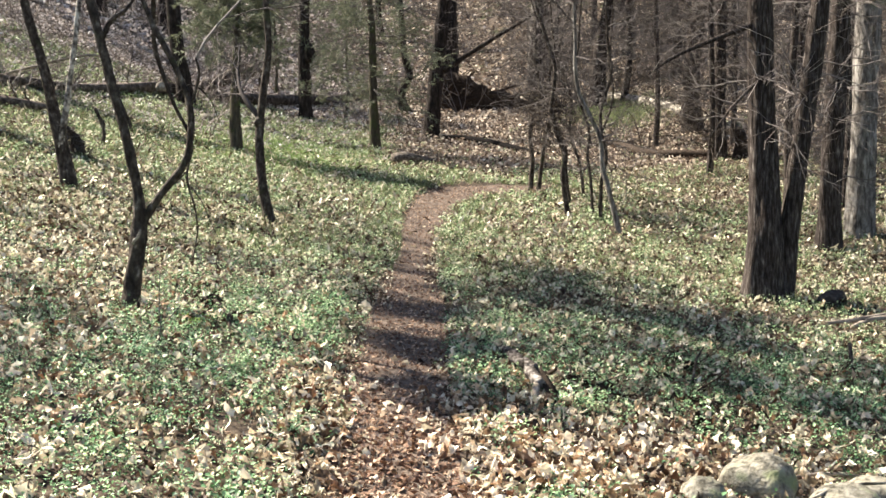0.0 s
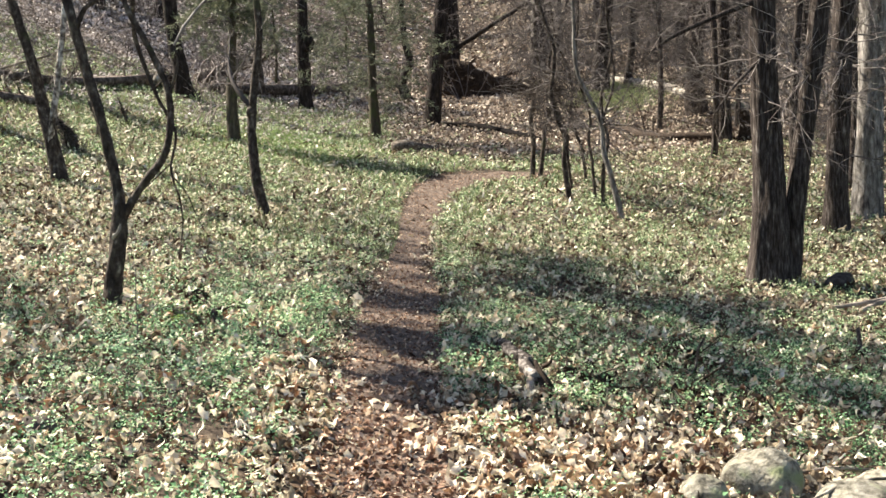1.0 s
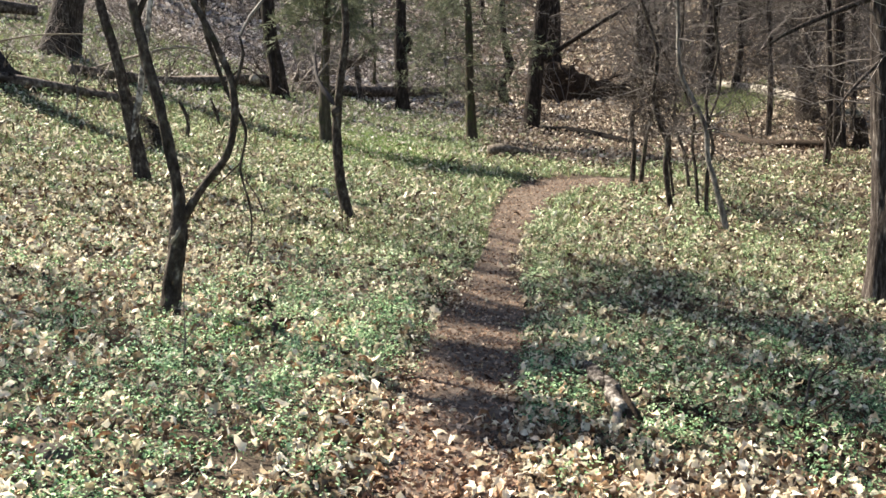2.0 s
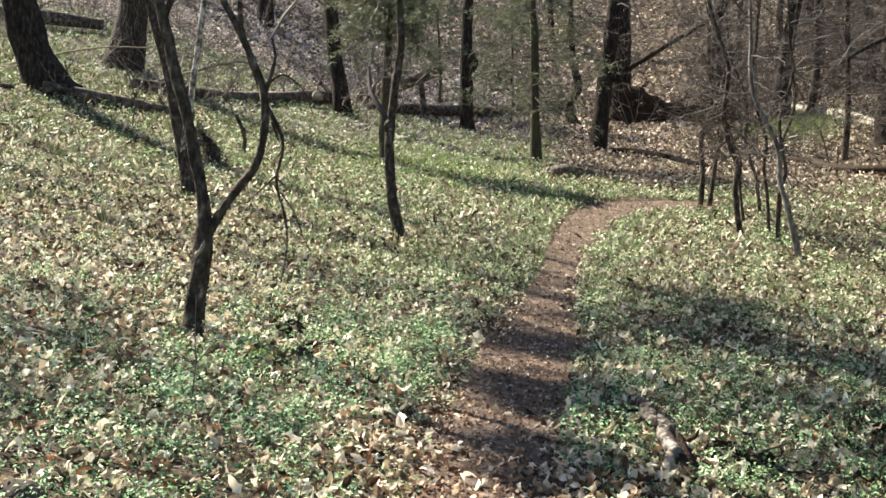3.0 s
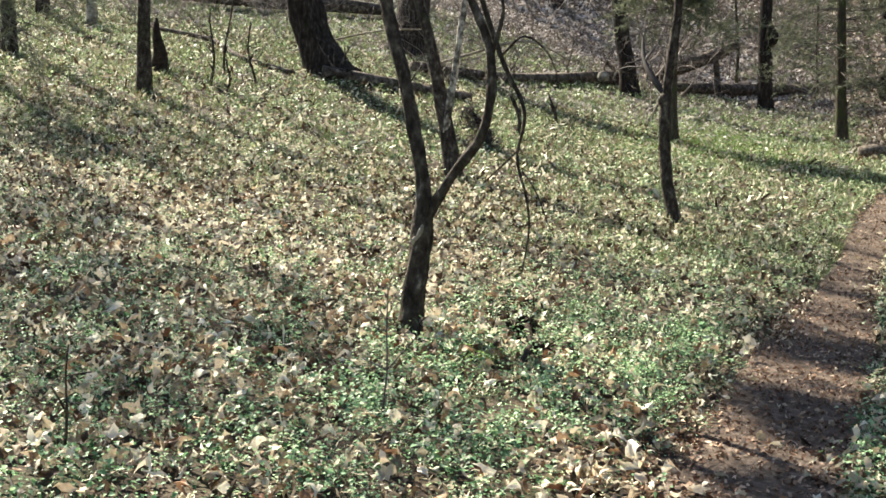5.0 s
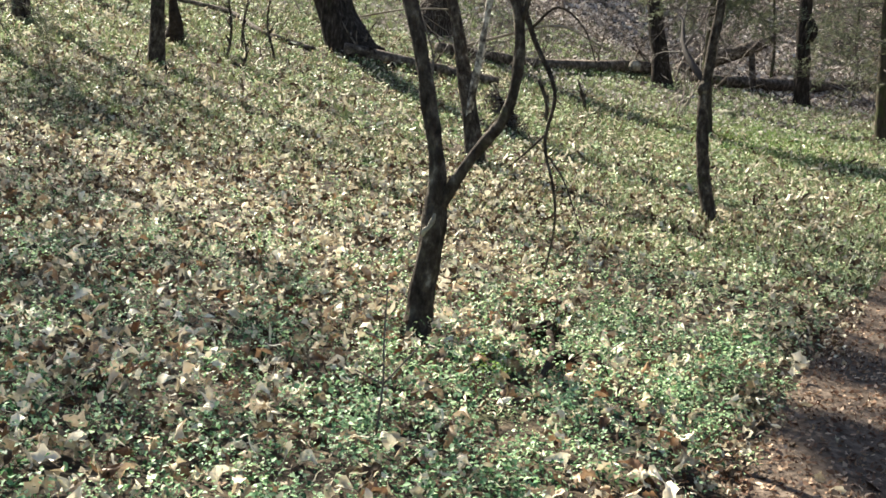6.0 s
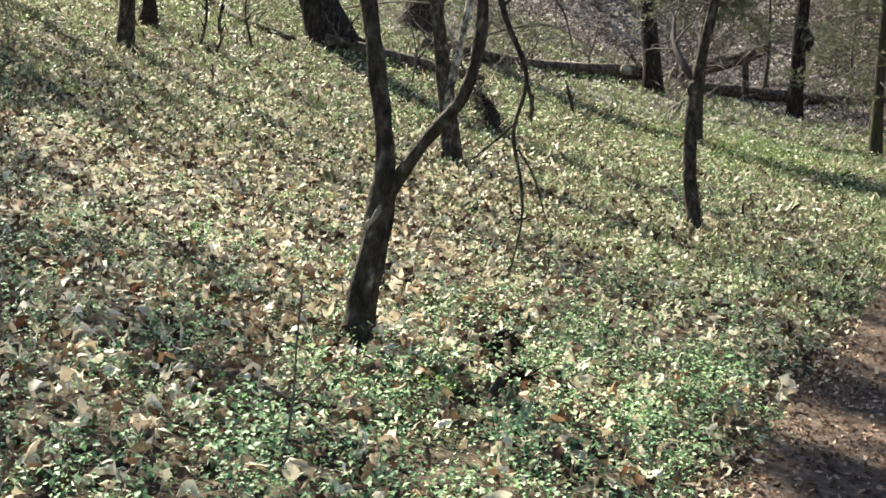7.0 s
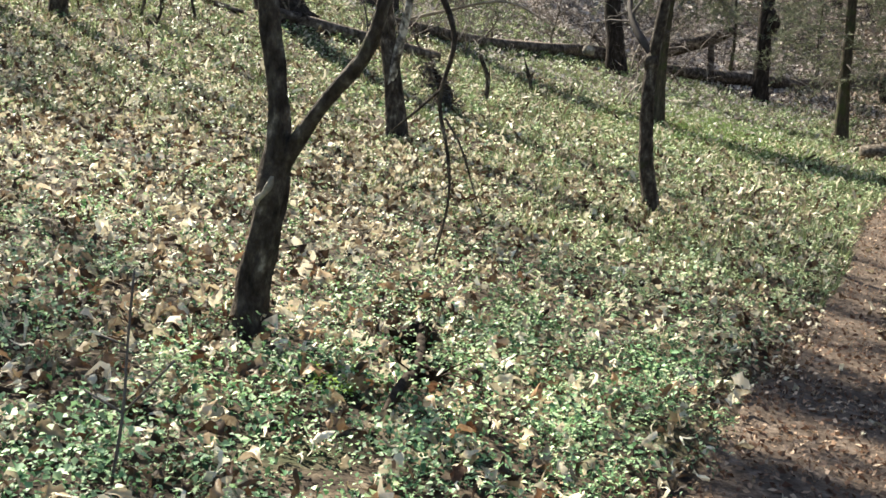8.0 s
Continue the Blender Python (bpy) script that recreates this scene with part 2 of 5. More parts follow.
def build_ground():
    xs = sorted({round(v, 3) for v in [*np.arange(-9, 9.01, 0.22), *np.arange(-30, 30.1, 0.8), *np.arange(-60, 61, 5), -90, -140, -250, -500, 90, 140, 250, 500]})
    ys = sorted({round(v, 3) for v in [*np.arange(3, 33, 0.25), *np.arange(-10, 60, 0.8), *np.arange(60, 151, 2.5), -15, -25, -50, -120, -300, 170, 200, 300, 500]})
    verts = [(x, y, terrain(x, y)) for y in ys for x in xs]
    w = len(xs)
    faces = [(j * w + i, j * w + i + 1, (j + 1) * w + i + 1, (j + 1) * w + i) for j in range(len(ys) - 1) for i in range(w - 1)]
    g = Geo()
    g.v, g.f = verts, faces
    return tagged(new("ground", g.mesh("ground", SOIL)), "woodland floor of dark leaf mould and soil", "ground", kind="structure")


def build_trail():
    pts = []
    for (x0, y0, w0), (x1, y1, w1) in zip(TRAIL_LINE, TRAIL_LINE[1:]):
        n = max(1, int(math.hypot(x1 - x0, y1 - y0) / 0.16))
        pts += [(x0 + (x1 - x0) * k / n, y0 + (y1 - y0) * k / n, w0 + (w1 - w0) * k / n) for k in range(n)]
    c = np.array(pts)
    for _ in range(10):
        c[1:-1] = (c[:-2] + 2 * c[1:-1] + c[2:]) / 4
    d = np.gradient(c[:, :2], axis=0)
    d /= np.hypot(d[:, 0], d[:, 1])[:, None]
    g = Geo()
    cols = 9
    for k, (x, y, w) in enumerate(c):
        for j in range(cols):
            s = 2 * j / (cols - 1) - 1
            edge = w * (1 + 0.22 * noise.noise((k * 0.13, s * 3 + 10, 1.0)) + 0.12 * noise.noise((k * 0.5, s * 2, 4.0)))
            px, py = x + d[k, 1] * s * edge, y - d[k, 0] * s * edge
            drop = 0.03 if abs(s) > 0.99 else 0.0
            g.v.append((px, py, terrain(px, py) + 0.022 - drop + 0.006 * noise.noise((px * 6, py * 6, 2))))
    for k in range(len(c) - 1):
        for j in range(cols - 1):
            a = k * cols + j
            g.f.append((a, a + 1, a + cols + 1, a + cols))
    return tagged(new("path", g.mesh("path", TRAIL)), "narrow trodden footpath of reddish-brown earth and leaf crumbs", "path", kind="structure")


# ---- branches and trunks ----
def tube(g, pts, radii, sides=6, rough=0.0, seed=0.0, cap=True, ridges=0.0):
    """A tapered tube along points, with bark unevenness."""
    pts = [Vector(p) for p in pts]
    first = len(g.v)
    up = Vector((0.31, 0.17, 0.93))
    for k, p in enumerate(pts):
        t = (pts[min(k + 1, len(pts) - 1)] - pts[max(k - 1, 0)]).normalized()
        a = t.cross(Vector((1, 0.2, 0)) if abs(t.dot(Vector((1, 0.2, 0)))) < 0.85 else up).normalized()
        b = t.cross(a)
        r = radii[k]
        for i in range(sides):
            th = 2 * math.pi * i / sides
            q = math.cos(th) * a + math.sin(th) * b
            rr = r
            if rough:
                rr *= 1 + rough * noise.noise((q.x * 1.7 + seed, q.y * 1.7, p.z * (1.6 if r > 0.11 else 6.0) + seed)) + 0.5 * rough * noise.noise((q.x * 4 + seed, q.y * 4, p.z * 5))
            if ridges:
                rr *= 1 + ridges * noise.noise((math.cos(th) * 5 + seed, math.sin(th) * 5, p.z * 0.9))
            g.v.append(tuple(p + q * rr))
    for k in range(len(pts) - 1):
        for i in range(sides):
            j = (i + 1) % sides
            a = first + k * sides
            g.f.append((a + i, a + j, a + sides + j, a + sides + i))
    if cap:
        last = first + (len(pts) - 1) * sides
        g.f.append(tuple(last + i for i in range(sides)))
        g.f.append(tuple(first + i for i in reversed(range(sides))))


def smooth_line(pts, step):
    """A Catmull-Rom line through (x, y, z, radius) rows, at about that step."""
    p = [np.array(q, float) for q in pts]
    p = [2 * p[0] - p[1], *p, 2 * p[-1] - p[-2]]
    out = []
    for i in range(1, len(p) - 2):
        n = max(1, int(np.linalg.norm(p[i + 1][:3] - p[i][:3]) / step))
        for k in range(n):
            u = k / n
            out.append(0.5 * (2 * p[i] + (p[i + 1] - p[i - 1]) * u + (2 * p[i - 1] - 5 * p[i] + 4 * p[i + 1] - p[i + 2]) * u * u
                              + (3 * p[i] - p[i - 1] - 3 * p[i + 1] + p[i + 2]) * u ** 3))
    out.append(p[-2])
    return out


def limb_mesh(name, rows, mat, step=0.12, sides=12, rough=0.12, ridges=0.0, seed=0.0):
    line = smooth_line(rows, step)
    g = Geo()
    tube(g, [q[:3] for q in line], [max(0.004, q[3]) for q in line], sides, rough, seed, ridges=ridges)
    return g.mesh(name, mat)


def grow(g, rng, p, way, length, r, level, spread=0.7, droop=0.0, kids=(5, 4, 3), sides=4, wander=0.16, tips=None):
    """A branch with side branches, as tapered tubes."""
    n = 2 + level * 2
    pts, radii, q, d = [Vector(p)], [r], Vector(p), Vector(way).normalized()
    for k in range(n):
        d = (d + Vector((rng.gauss(0, wander), rng.gauss(0, wander), rng.gauss(0, wander) - droop))).normalized()
        q = q + d * (length / n)
        pts.append(q.copy())
        radii.append(r * (1 - 0.85 * (k + 1) / n) + 0.002)
        if tips is not None and level == 0:
            tips.append((q.copy(), d.copy()))
    tube(g, pts, radii, max(3, sides), cap=False)
    if level > 0:
        for c in range(kids[len(kids) - level] if level <= len(kids) else 3):
            f = 0.2 + 0.75 * (c + rng.random()) / max(1, kids[len(kids) - level])
            i = min(n - 1, int(f * n))
            base = pts[i].lerp(pts[i + 1], f * n - i)
            side = Vector((rng.gauss(0, 1), rng.gauss(0, 1), rng.gauss(0.15, 0.7)))
            d2 = ((pts[i + 1] - pts[i]).normalized() * (1 - spread * 0.6) + side.normalized() * spread).normalized()
            grow(g, rng, base, d2, length * rng.uniform(0.38, 0.62), radii[i] * 0.6, level - 1, spread, droop, kids, max(3, sides - 1), wander * 1.15, tips)


def needle_sprays(tips, rng, count, length, width, mat, name):
    """Short pointed blades round the ends of conifer twigs."""
    v, t = [], []
    for p, d in tips:
        for _ in range(count):
            w = (d * rng.uniform(0.3, 1.0) + Vector((rng.gauss(0, 0.55), rng.gauss(0, 0.55), rng.gauss(-0.05, 0.35)))).normalized()
            s = w.cross(Vector((rng.gauss(0, 1), rng.gauss(0, 1), rng.gauss(0, 1)))).normalized() * width
            o = p + d * rng.uniform(-0.12, 0.02)
            k = len(v)
            m = o + w * length * rng.uniform(0.6, 1.2)
            v += [tuple(o), tuple(o.lerp(m, 0.45) + s), tuple(m), tuple(o.lerp(m, 0.45) - s)]
            t += [(k, k + 1, k + 2), (k, k + 2, k + 3)]
    return tri_mesh(name, np.array(v), np.array(t), mat)


def tree(name, label, rows, bark, limbs=(), top=8.0, crown=0.0, seed=1, sides=14, rough=0.12, ridges=0.0, twig=TWIG, low=None, boughs=None,
         category="tree", group="", crown_kids=(6, 5, 4), crown_n=9, flare=0.35, step=0.15, tufted=False):
    """A tree from its trunk's rows (x, y, z, radius); the trunk goes on up to top, with limbs, a bare or evergreen crown and low twigs."""
    rng = random.Random(seed)
    x, y, z, r = rows[0]
    base = thing(name, (x, y, z), label, category, group)
    rows = [list(q) for q in rows]
    # root flare, sunk into the soil
    rows.insert(0, [x - (rows[1][0] - x) * 0.2, y, z - 0.15, r * (1 + flare * 1.4)])
    rows[1][3] = r * (1 + flare * 0.7)
    seen = len(rows)
    dx, dy, dz, _ = np.subtract(rows[-1], rows[-2])
    lean = np.array([dx, dy]) / max(dz, 0.2)
    last = rows[-1][2]
    while rows[-1][2] < z + top:
        q = rows[-1]
        h = min(1.2, max(0.4, top / 9))
        lean = lean * 0.8 + np.array([rng.gauss(0, 0.05), rng.gauss(0, 0.05)])
        fr = max(0.12, 1 - (q[2] + h - last) / (z + top - last + 0.6))
        rows.append([q[0] + lean[0] * h, q[1] + lean[1] * h, q[2] + h, max(0.012, rows[seen - 1][3] * fr)])
    trunk = part("trunk", limb_mesh("trunk", rows, bark, step, sides, rough, ridges, seed), base, local=False)
    for lr in limbs:
        part("limb", limb_mesh("limb", lr, bark, 0.05, 10, 0.28, 0.0, seed + 3), base, local=False)
    if low:
        lo, hi, count, length, thick = low
        line = smooth_line(rows, 0.2)
        for _ in range(count):
            g = Geo()
            h = z + rng.uniform(lo, hi)
            q = min(line, key=lambda a: abs(a[2] - h))
            th = rng.uniform(0, 2 * math.pi)
            grow(g, rng, q[:3], (math.cos(th), math.sin(th), rng.uniform(-0.3, 0.5)), length * rng.uniform(0.5, 1.2), thick, 2, 0.75, 0.03, (5, 4), 4, 0.2)
            part("branch", g.mesh("branch", twig), trunk, local=False, kind="stuff" if category == "sapling" else "")
    if crown > 0:
        g, tips = Geo(), []
        line = [q for q in smooth_line(rows, 0.3) if q[2] > z + top * 0.55]
        ends = [rows[-1], *[lr[-1] for lr in limbs]]
        for k in range(crown_n):
            q = rng.choice(line)
            th = 2 * math.pi * (k / crown_n) + rng.uniform(-0.5, 0.5)
            grow(g, rng, q[:3], (math.cos(th), math.sin(th), rng.uniform(0.2, 0.9)), crown * rng.uniform(0.6, 1.1), max(0.012, q[3] * 0.5), len(crown_kids), 0.7, 0.0,
                 crown_kids, 4, 0.14, tips)
        for q in ends:
            grow(g, rng, q[:3], (rng.gauss(0, 0.2), rng.gauss(0, 0.2), 1), crown * 0.8, max(0.012, q[3]), len(crown_kids), 0.6, 0.0, crown_kids, 4, 0.14)
        part("crown", g.mesh("crown", twig), base, local=False, kind="stuff")
    if boughs:
        lo, hi, count, length, spray = boughs
        g, tips = Geo(), []
        line = smooth_line(rows, 0.3)
        for k in range(count):
            h = z + lo + (hi - lo) * (k + rng.random()) / count
            q = min(line, key=lambda a: abs(a[2] - h))
            th = k * 2.4 + rng.uniform(-0.4, 0.4)
            ln = length * (1.1 - 0.6 * (h - z - lo) / (hi - lo + 0.01)) * rng.uniform(0.7, 1.1)
            grow(g, rng, q[:3], (math.cos(th), math.sin(th), rng.uniform(-0.1, 0.3)), ln, 0.018, 2, 0.3 if tufted else 0.6, 0.05, (4, 4) if tufted else (6, 5), 3, 0.12, tips)
        bough = part("bough", g.mesh("bough", twig), base, local=False, kind="stuff")
        part("foliage", needle_sprays(tips, rng, spray * 2, 0.15, 0.018 if tufted else 0.009, NEEDLE, "foliage"), bough, "thin grey-green conifer foliage", local=False, kind="stuff")
    return base


def at(x, y, r):
    return (x, y, terrain(x, y), r)


ground = build_ground()
build_trail()


# ---- the trees that stand in the clearing ----
def stand(x, y, heights, r0, r1, seed=0):
    """Rows of a trunk that follows (dx, height) offsets above its base at x, y."""
    z = terrain(x, y)
    n = len(heights) - 1
    return [(x + dx, y + dy, z + h, r0 + (r1 - r0) * k / n) for k, (dx, dy, h) in enumerate(heights)]


def forked_tree():
    y = 11.36
    rows = [(-2.69, y, terrain(-2.69, y), 0.079), (-2.645, y, 0.58, 0.075), (-2.605, y, 0.86, 0.073), (-2.585, y, 1.08, 0.071), (-2.585, y, 1.38, 0.051), (-2.635, y, 1.65, 0.048),
            (-2.69, y, 1.95, 0.046), (-2.80, y, 2.40, 0.043), (-2.90, y, 2.83, 0.042), (-3.0, y + 0.05, 3.2, 0.040)]
    limb = [(-2.61, y, 1.02, 0.046), (-2.50, y, 1.22, 0.038), (-2.33, y, 1.47, 0.035), (-2.16, y, 1.68, 0.033), (-2.09, y, 1.95, 0.032), (-2.10, y, 2.26, 0.031), (-2.20, y, 2.54, 0.028),
            (-2.33, y, 2.80, 0.027), (-2.44, y, 3.02, 0.025), (-2.62, y + 0.1, 3.6, 0.021), (-2.5, y + 0.2, 4.4, 0.017)]
    spur = [(-2.09, y, 2.22, 0.02), (-2.04, y, 2.36, 0.016), (-2.0, y, 2.52, 0.012), (-2.03, y, 2.66, 0.008)]
    stub = [(-2.90, y, 2.80, 0.028), (-2.80, y, 3.0, 0.022), (-2.66, y, 3.1, 0.016), (-2.56, y + 0.1, 3.3, 0.012)]
    return tree("forked_tree", "young dark-barked tree with a low fork, standing among dry leaves", rows, BARK_DARK, [limb, spur, stub], top=6.5, crown=1.9, seed=11, sides=20,
                rough=0.34, ridges=0.12, crown_kids=(5, 4, 3), crown_n=7, flare=0.15, step=0.06)


def log(name, label, rows, mat, sides=14, rough=0.16, snags=0, seed=1, category="log"):
    base = thing(name, rows[len(rows) // 2][:3], label, category)
    part("trunk", limb_mesh("trunk", rows, mat, 0.14, sides, rough, 0.1, seed), base, local=False)
    rng = random.Random(seed)
    line = smooth_line(rows, 0.2)
    for _ in range(snags):
        q = rng.choice(line)
        g = Geo()
        grow(g, rng, q[:3], (rng.gauss(0, 0.6), rng.gauss(0, 0.5), 1), rng.uniform(0.5, 1.4), q[3] * 0.22, 1, 0.7, 0, (3,), 5, 0.2)
        part("snag", g.mesh("snag", mat), base, local=False)
    return base


def lay(line, lift=0.6):
    """Log rows laid on the ground: (x, y, radius) to (x, y, z, radius)."""
    return [(x, y, terrain(x, y) + r * lift + dz, r) for x, y, r, dz in line]


forked_tree()
# healed scar on its fork
_scar = thing("bark_scar", (-2.63, 11.27, 1.02), "pale healed scar on the bark of the forked tree", "bark")
part("callus", limb_mesh("callus", [(-2.628, 11.288, 0.95, 0.010), (-2.616, 11.278, 0.985, 0.018), (-2.588, 11.276, 1.005, 0.013), (-2.566, 11.281, 1.045, 0.018), (-2.556, 11.288, 1.09, 0.008)],
                         PALEWOOD, 0.012, 8, 0.45), _scar, local=False)

tree("tree", "thin crooked tree with dark bark and a knotted bend", stand(-2.34, 19.5, [(0, 0, 0), (-0.11, 0, 0.55), (-0.15, 0, 1.05), (-0.15, 0, 1.55), (-0.09, 0, 2.1), (0.0, 0, 2.8), (-0.03, 0, 3.5)], 0.085, 0.05),
     BARK_DARK, [[(-2.50, 19.5, 2.12, 0.06), (-2.49, 19.48, 2.2, 0.085), (-2.5, 19.5, 2.3, 0.05)]], top=7.5, crown=1.8, seed=21, low=(2.4, 5.0, 10, 0.8, 0.007), crown_kids=(5, 4, 3), crown_n=7, flare=0.2, step=0.08, rough=0.2)

# the pair of stems from one root further left
_zl = terrain(-5.86, 20.6)
_twin = tree("twin_tree", "leaning tree with one dark and one pale stem",
     [(-5.84, 20.6, _zl, 0.13), (-5.93, 20.6, 1.72, 0.12), (-6.06, 20.6, 2.4, 0.10), (-6.2, 20.6, 3.1, 0.085), (-6.45, 20.6, 4.0, 0.075)], BARK_DARK, [], top=9.0, crown=2.2, seed=31,
     crown_kids=(4, 3, 3), crown_n=6, low=(2.0, 6.0, 8, 1.1, 0.014))
part("limb", limb_mesh("limb", [(-5.96, 20.55, 1.75, 0.05), (-5.88, 20.5, 2.15, 0.052), (-5.80, 20.5, 2.6, 0.05), (-5.71, 20.5, 3.2, 0.048), (-5.6, 20.5, 3.95, 0.045), (-5.5, 20.6, 5.2, 0.04), (-5.6, 20.8, 6.5, 0.02)],
                       BARK_PALE, 0.08, 10, 0.25), _twin, "pale peeling stem", local=False)

# leaning stump behind them
_sx, _sy = -6.88, 25.0
_sz = terrain(_sx, _sy)
_sp = thing("leaning_stump", (_sx, _sy, _sz), "dark rotten leaning stump matted with fine broken roots", "stump")
part("stump", limb_mesh("stump", [(_sx + 0.02, _sy, _sz - 0.1, 0.07), (_sx, _sy, _sz + 0.14, 0.085), (_sx - 0.05, _sy, _sz + 0.34, 0.075), (_sx - 0.16, _sy, _sz + 0.52, 0.05), (_sx - 0.27, _sy, _sz + 0.66, 0.02)],
                                 ROTWOOD, 0.03, 20, 0.9, 0.8), _sp, local=False)
_rng = random.Random(44)
for _k in range(170):
    _g = Geo()
    _f = _rng.random() ** 1.7
    grow(_g, _rng, (_sx - 0.36 * _f ** 1.6 + _rng.gauss(0, 0.1 * (1.2 - _f)), _sy + _rng.uniform(-0.18, 0.14), _sz + 0.02 + 0.72 * _f), (_rng.gauss(0, 1), _rng.gauss(-0.2, 1), _rng.gauss(0.0, 0.8)), _rng.uniform(0.12, 0.28) * (1.9 if _k % 8 == 0 else 1.0), 0.009, 1, 0.8, 0.02, (5,), 3, 0.45)
    part("root", _g.mesh("root", TWIG if _k % 3 else BARK_LOG), _sp, local=False)

tree("cedar_tree", "slender cedar with mossy brown bark and thin green boughs", stand(-4.55, 31.0, [(0, 0, 0), (-0.03, 0, 1.2), (0.04, 0, 2.5)], 0.155, 0.10), BARK_MOSSY, [], top=4.7, seed=41,
     boughs=(2.9, 4.3, 22, 1.25, 7), low=(1.2, 4.0, 8, 0.9, 0.012), flare=0.2)
_bz = terrain(-3.9, 43.2)
tree("dead_tree", "dark dead trunk with a burl on its side", stand(-3.9, 43.2, [(0, 0, 0), (-0.02, 0, 0.9), (-0.05, 0, 2.0), (-0.04, 0, 2.7), (0.0, 0, 4.2), (0.06, 0, 6.0)], 0.25, 0.15), BARK_DEEP,
     [[(-3.82, 43.1, _bz + 2.0, 0.16), (-3.76, 43.1, _bz + 2.3, 0.22), (-3.82, 43.1, _bz + 2.65, 0.12)]], top=7.0, seed=51, rough=0.2, flare=0.2, low=(2.5, 6.5, 7, 1.4, 0.018))
tree("cedar_tree", "straight thin cedar with feathery green boughs", stand(-1.25, 37.0, [(0, 0, 0), (-0.05, 0, 1.5), (-0.08, 0, 3.4)], 0.15, 0.11), BARK_MOSSY, [], top=7.8, seed=61,
     boughs=(1.3, 7.0, 34, 1.9, 5), low=(1.0, 3.0, 7, 1.0, 0.012), flare=0.3)
tree("tree", "dark leaning tree trunk at the foot of the slope", stand(0.5, 42.2, [(0, 0, 0), (0.12, 0, 1.5), (0.28, 0, 3.0), (0.5, 0, 5.0)], 0.28, 0.22), BARK_DEEP, [[(0.9, 42.15, 4.35, 0.11), (1.4, 42.1, 4.65, 0.09), (2.6, 42.0, 5.4, 0.075), (3.6, 42.0, 6.0, 0.06), (4.9, 42.0, 6.9, 0.03)]], top=13, crown=3.2, seed=71,
     crown_kids=(6, 4, 3), low=(3.0, 7.0, 12, 2.2, 0.03), flare=0.15)
tree("tree", "massive dark trunk with flaring roots on the leaf-covered slope", stand(1.35, 52.0, [(0, 0, 0), (0.0, 0, 1.0), (-0.05, 0, 4.0)], 0.55, 0.42), BARK_DEEP, [], top=17, crown=4.5, seed=81,
     crown_kids=(6, 4, 3), low=(3.0, 9.0, 10, 2.5, 0.04), flare=0.7)
tree("tree", "crooked dark sapling on the slope", stand(-0.4, 50.0, [(0, 0, 0), (-0.25, 0, 0.7), (0.1, 0, 1.5), (-0.1, 0, 2.4), (-0.2, 0, 3.6)], 0.2, 0.12), BARK_DEEP, [], top=7, crown=2.0, seed=91,
     crown_kids=(4, 4, 3), flare=0.2)

def root_plate(outline, y0, run, thick, seed):
    """A steep bank of dark roots that comes down the slope: its height over the ground follows (x, height) pairs."""
    base = thing("root_plate", (outline[0][0], y0, terrain(outline[0][0], y0)), "dark bank of roots running down from a massive tree", "roots")
    xs = np.linspace(outline[0][0], outline[-1][0], 40)
    hs = np.interp(xs, [o[0] for o in outline], [o[1] for o in outline])
    g = Geo()
    rows = 9
    for x, hh in zip(xs, hs):
        y = y0 + run * (x - xs[0])
        for j in range(rows):
            f = j / (rows - 1)
            hz = hh * (1 + 0.25 * noise.noise((x * 2.1, seed, 0))) * f
            dy = thick * (1 - 0.5 * f) * (1 + 0.9 * noise.noise((x * 2.2, f * 3, seed)))
            g.v.append((x, y - dy, terrain(x, y) - 0.1 + hz))
            g.v.append((x, y + dy, terrain(x, y) - 0.1 + hz))
    w = 2 * rows
    for i in range(len(xs) - 1):
        for j in range(rows - 1):
            p = i * w + 2 * j
            g.f.append((p, p + w, p + w + 2, p + 2))
            g.f.append((p + 1, p + 3, p + w + 3, p + w + 1))
        p = i * w + w - 2
        g.f.append((p, p + w, p + w + 1, p + 1))
    part("root_wall", g.mesh("root_wall", ROTWOOD), base, local=False)
    rng = random.Random(seed)
    for _ in range(26):
        q = Geo()
        x = rng.uniform(outline[0][0], outline[-1][0])
        y = y0 + run * (x - xs[0])
        top = float(np.interp(x, [o[0] for o in outline], [o[1] for o in outline]))
        grow(q, rng, (x, y - 0.1, terrain(x, y) + top * rng.uniform(0.3, 0.95)), (rng.gauss(0.5, 0.6), -0.4, rng.gauss(0.1, 0.4)), rng.uniform(0.4, 1.1), 0.06, 1, 0.7, 0.05, (4,), 5, 0.25)
        part("root", q.mesh("root", ROTWOOD), base, local=False)
    return base


root_plate([(0.8, 1.5), (1.5, 1.7), (2.1, 1.45), (2.8, 1.1), (3.6, 0.8), (4.4, 0.5), (5.2, 0.25), (6.0, 0.05)], 51.4, -0.35, 0.28, 85)
log("fallen_pole", "low dark pole sunk in brown leaves on the slope", lay([(0.9, 41.5, 0.1, 0.0), (1.98, 40.6, 0.13, 0.0), (3.26, 37.7, 0.11, 0.0), (3.9, 36.6, 0.05, 0.0)]), CHARRED, seed=83, rough=0.3)
log("fallen_pole", "low dark rotten pole below the bank", lay([(5.9, 38.4, 0.08, 0.0), (6.4, 37.5, 0.12, 0.02), (6.9, 35.5, 0.13, 0.02), (8.0, 34.4, 0.11, 0.02), (8.9, 33.9, 0.06, 0.0)]), ROTWOOD, seed=84, rough=0.55, snags=4)
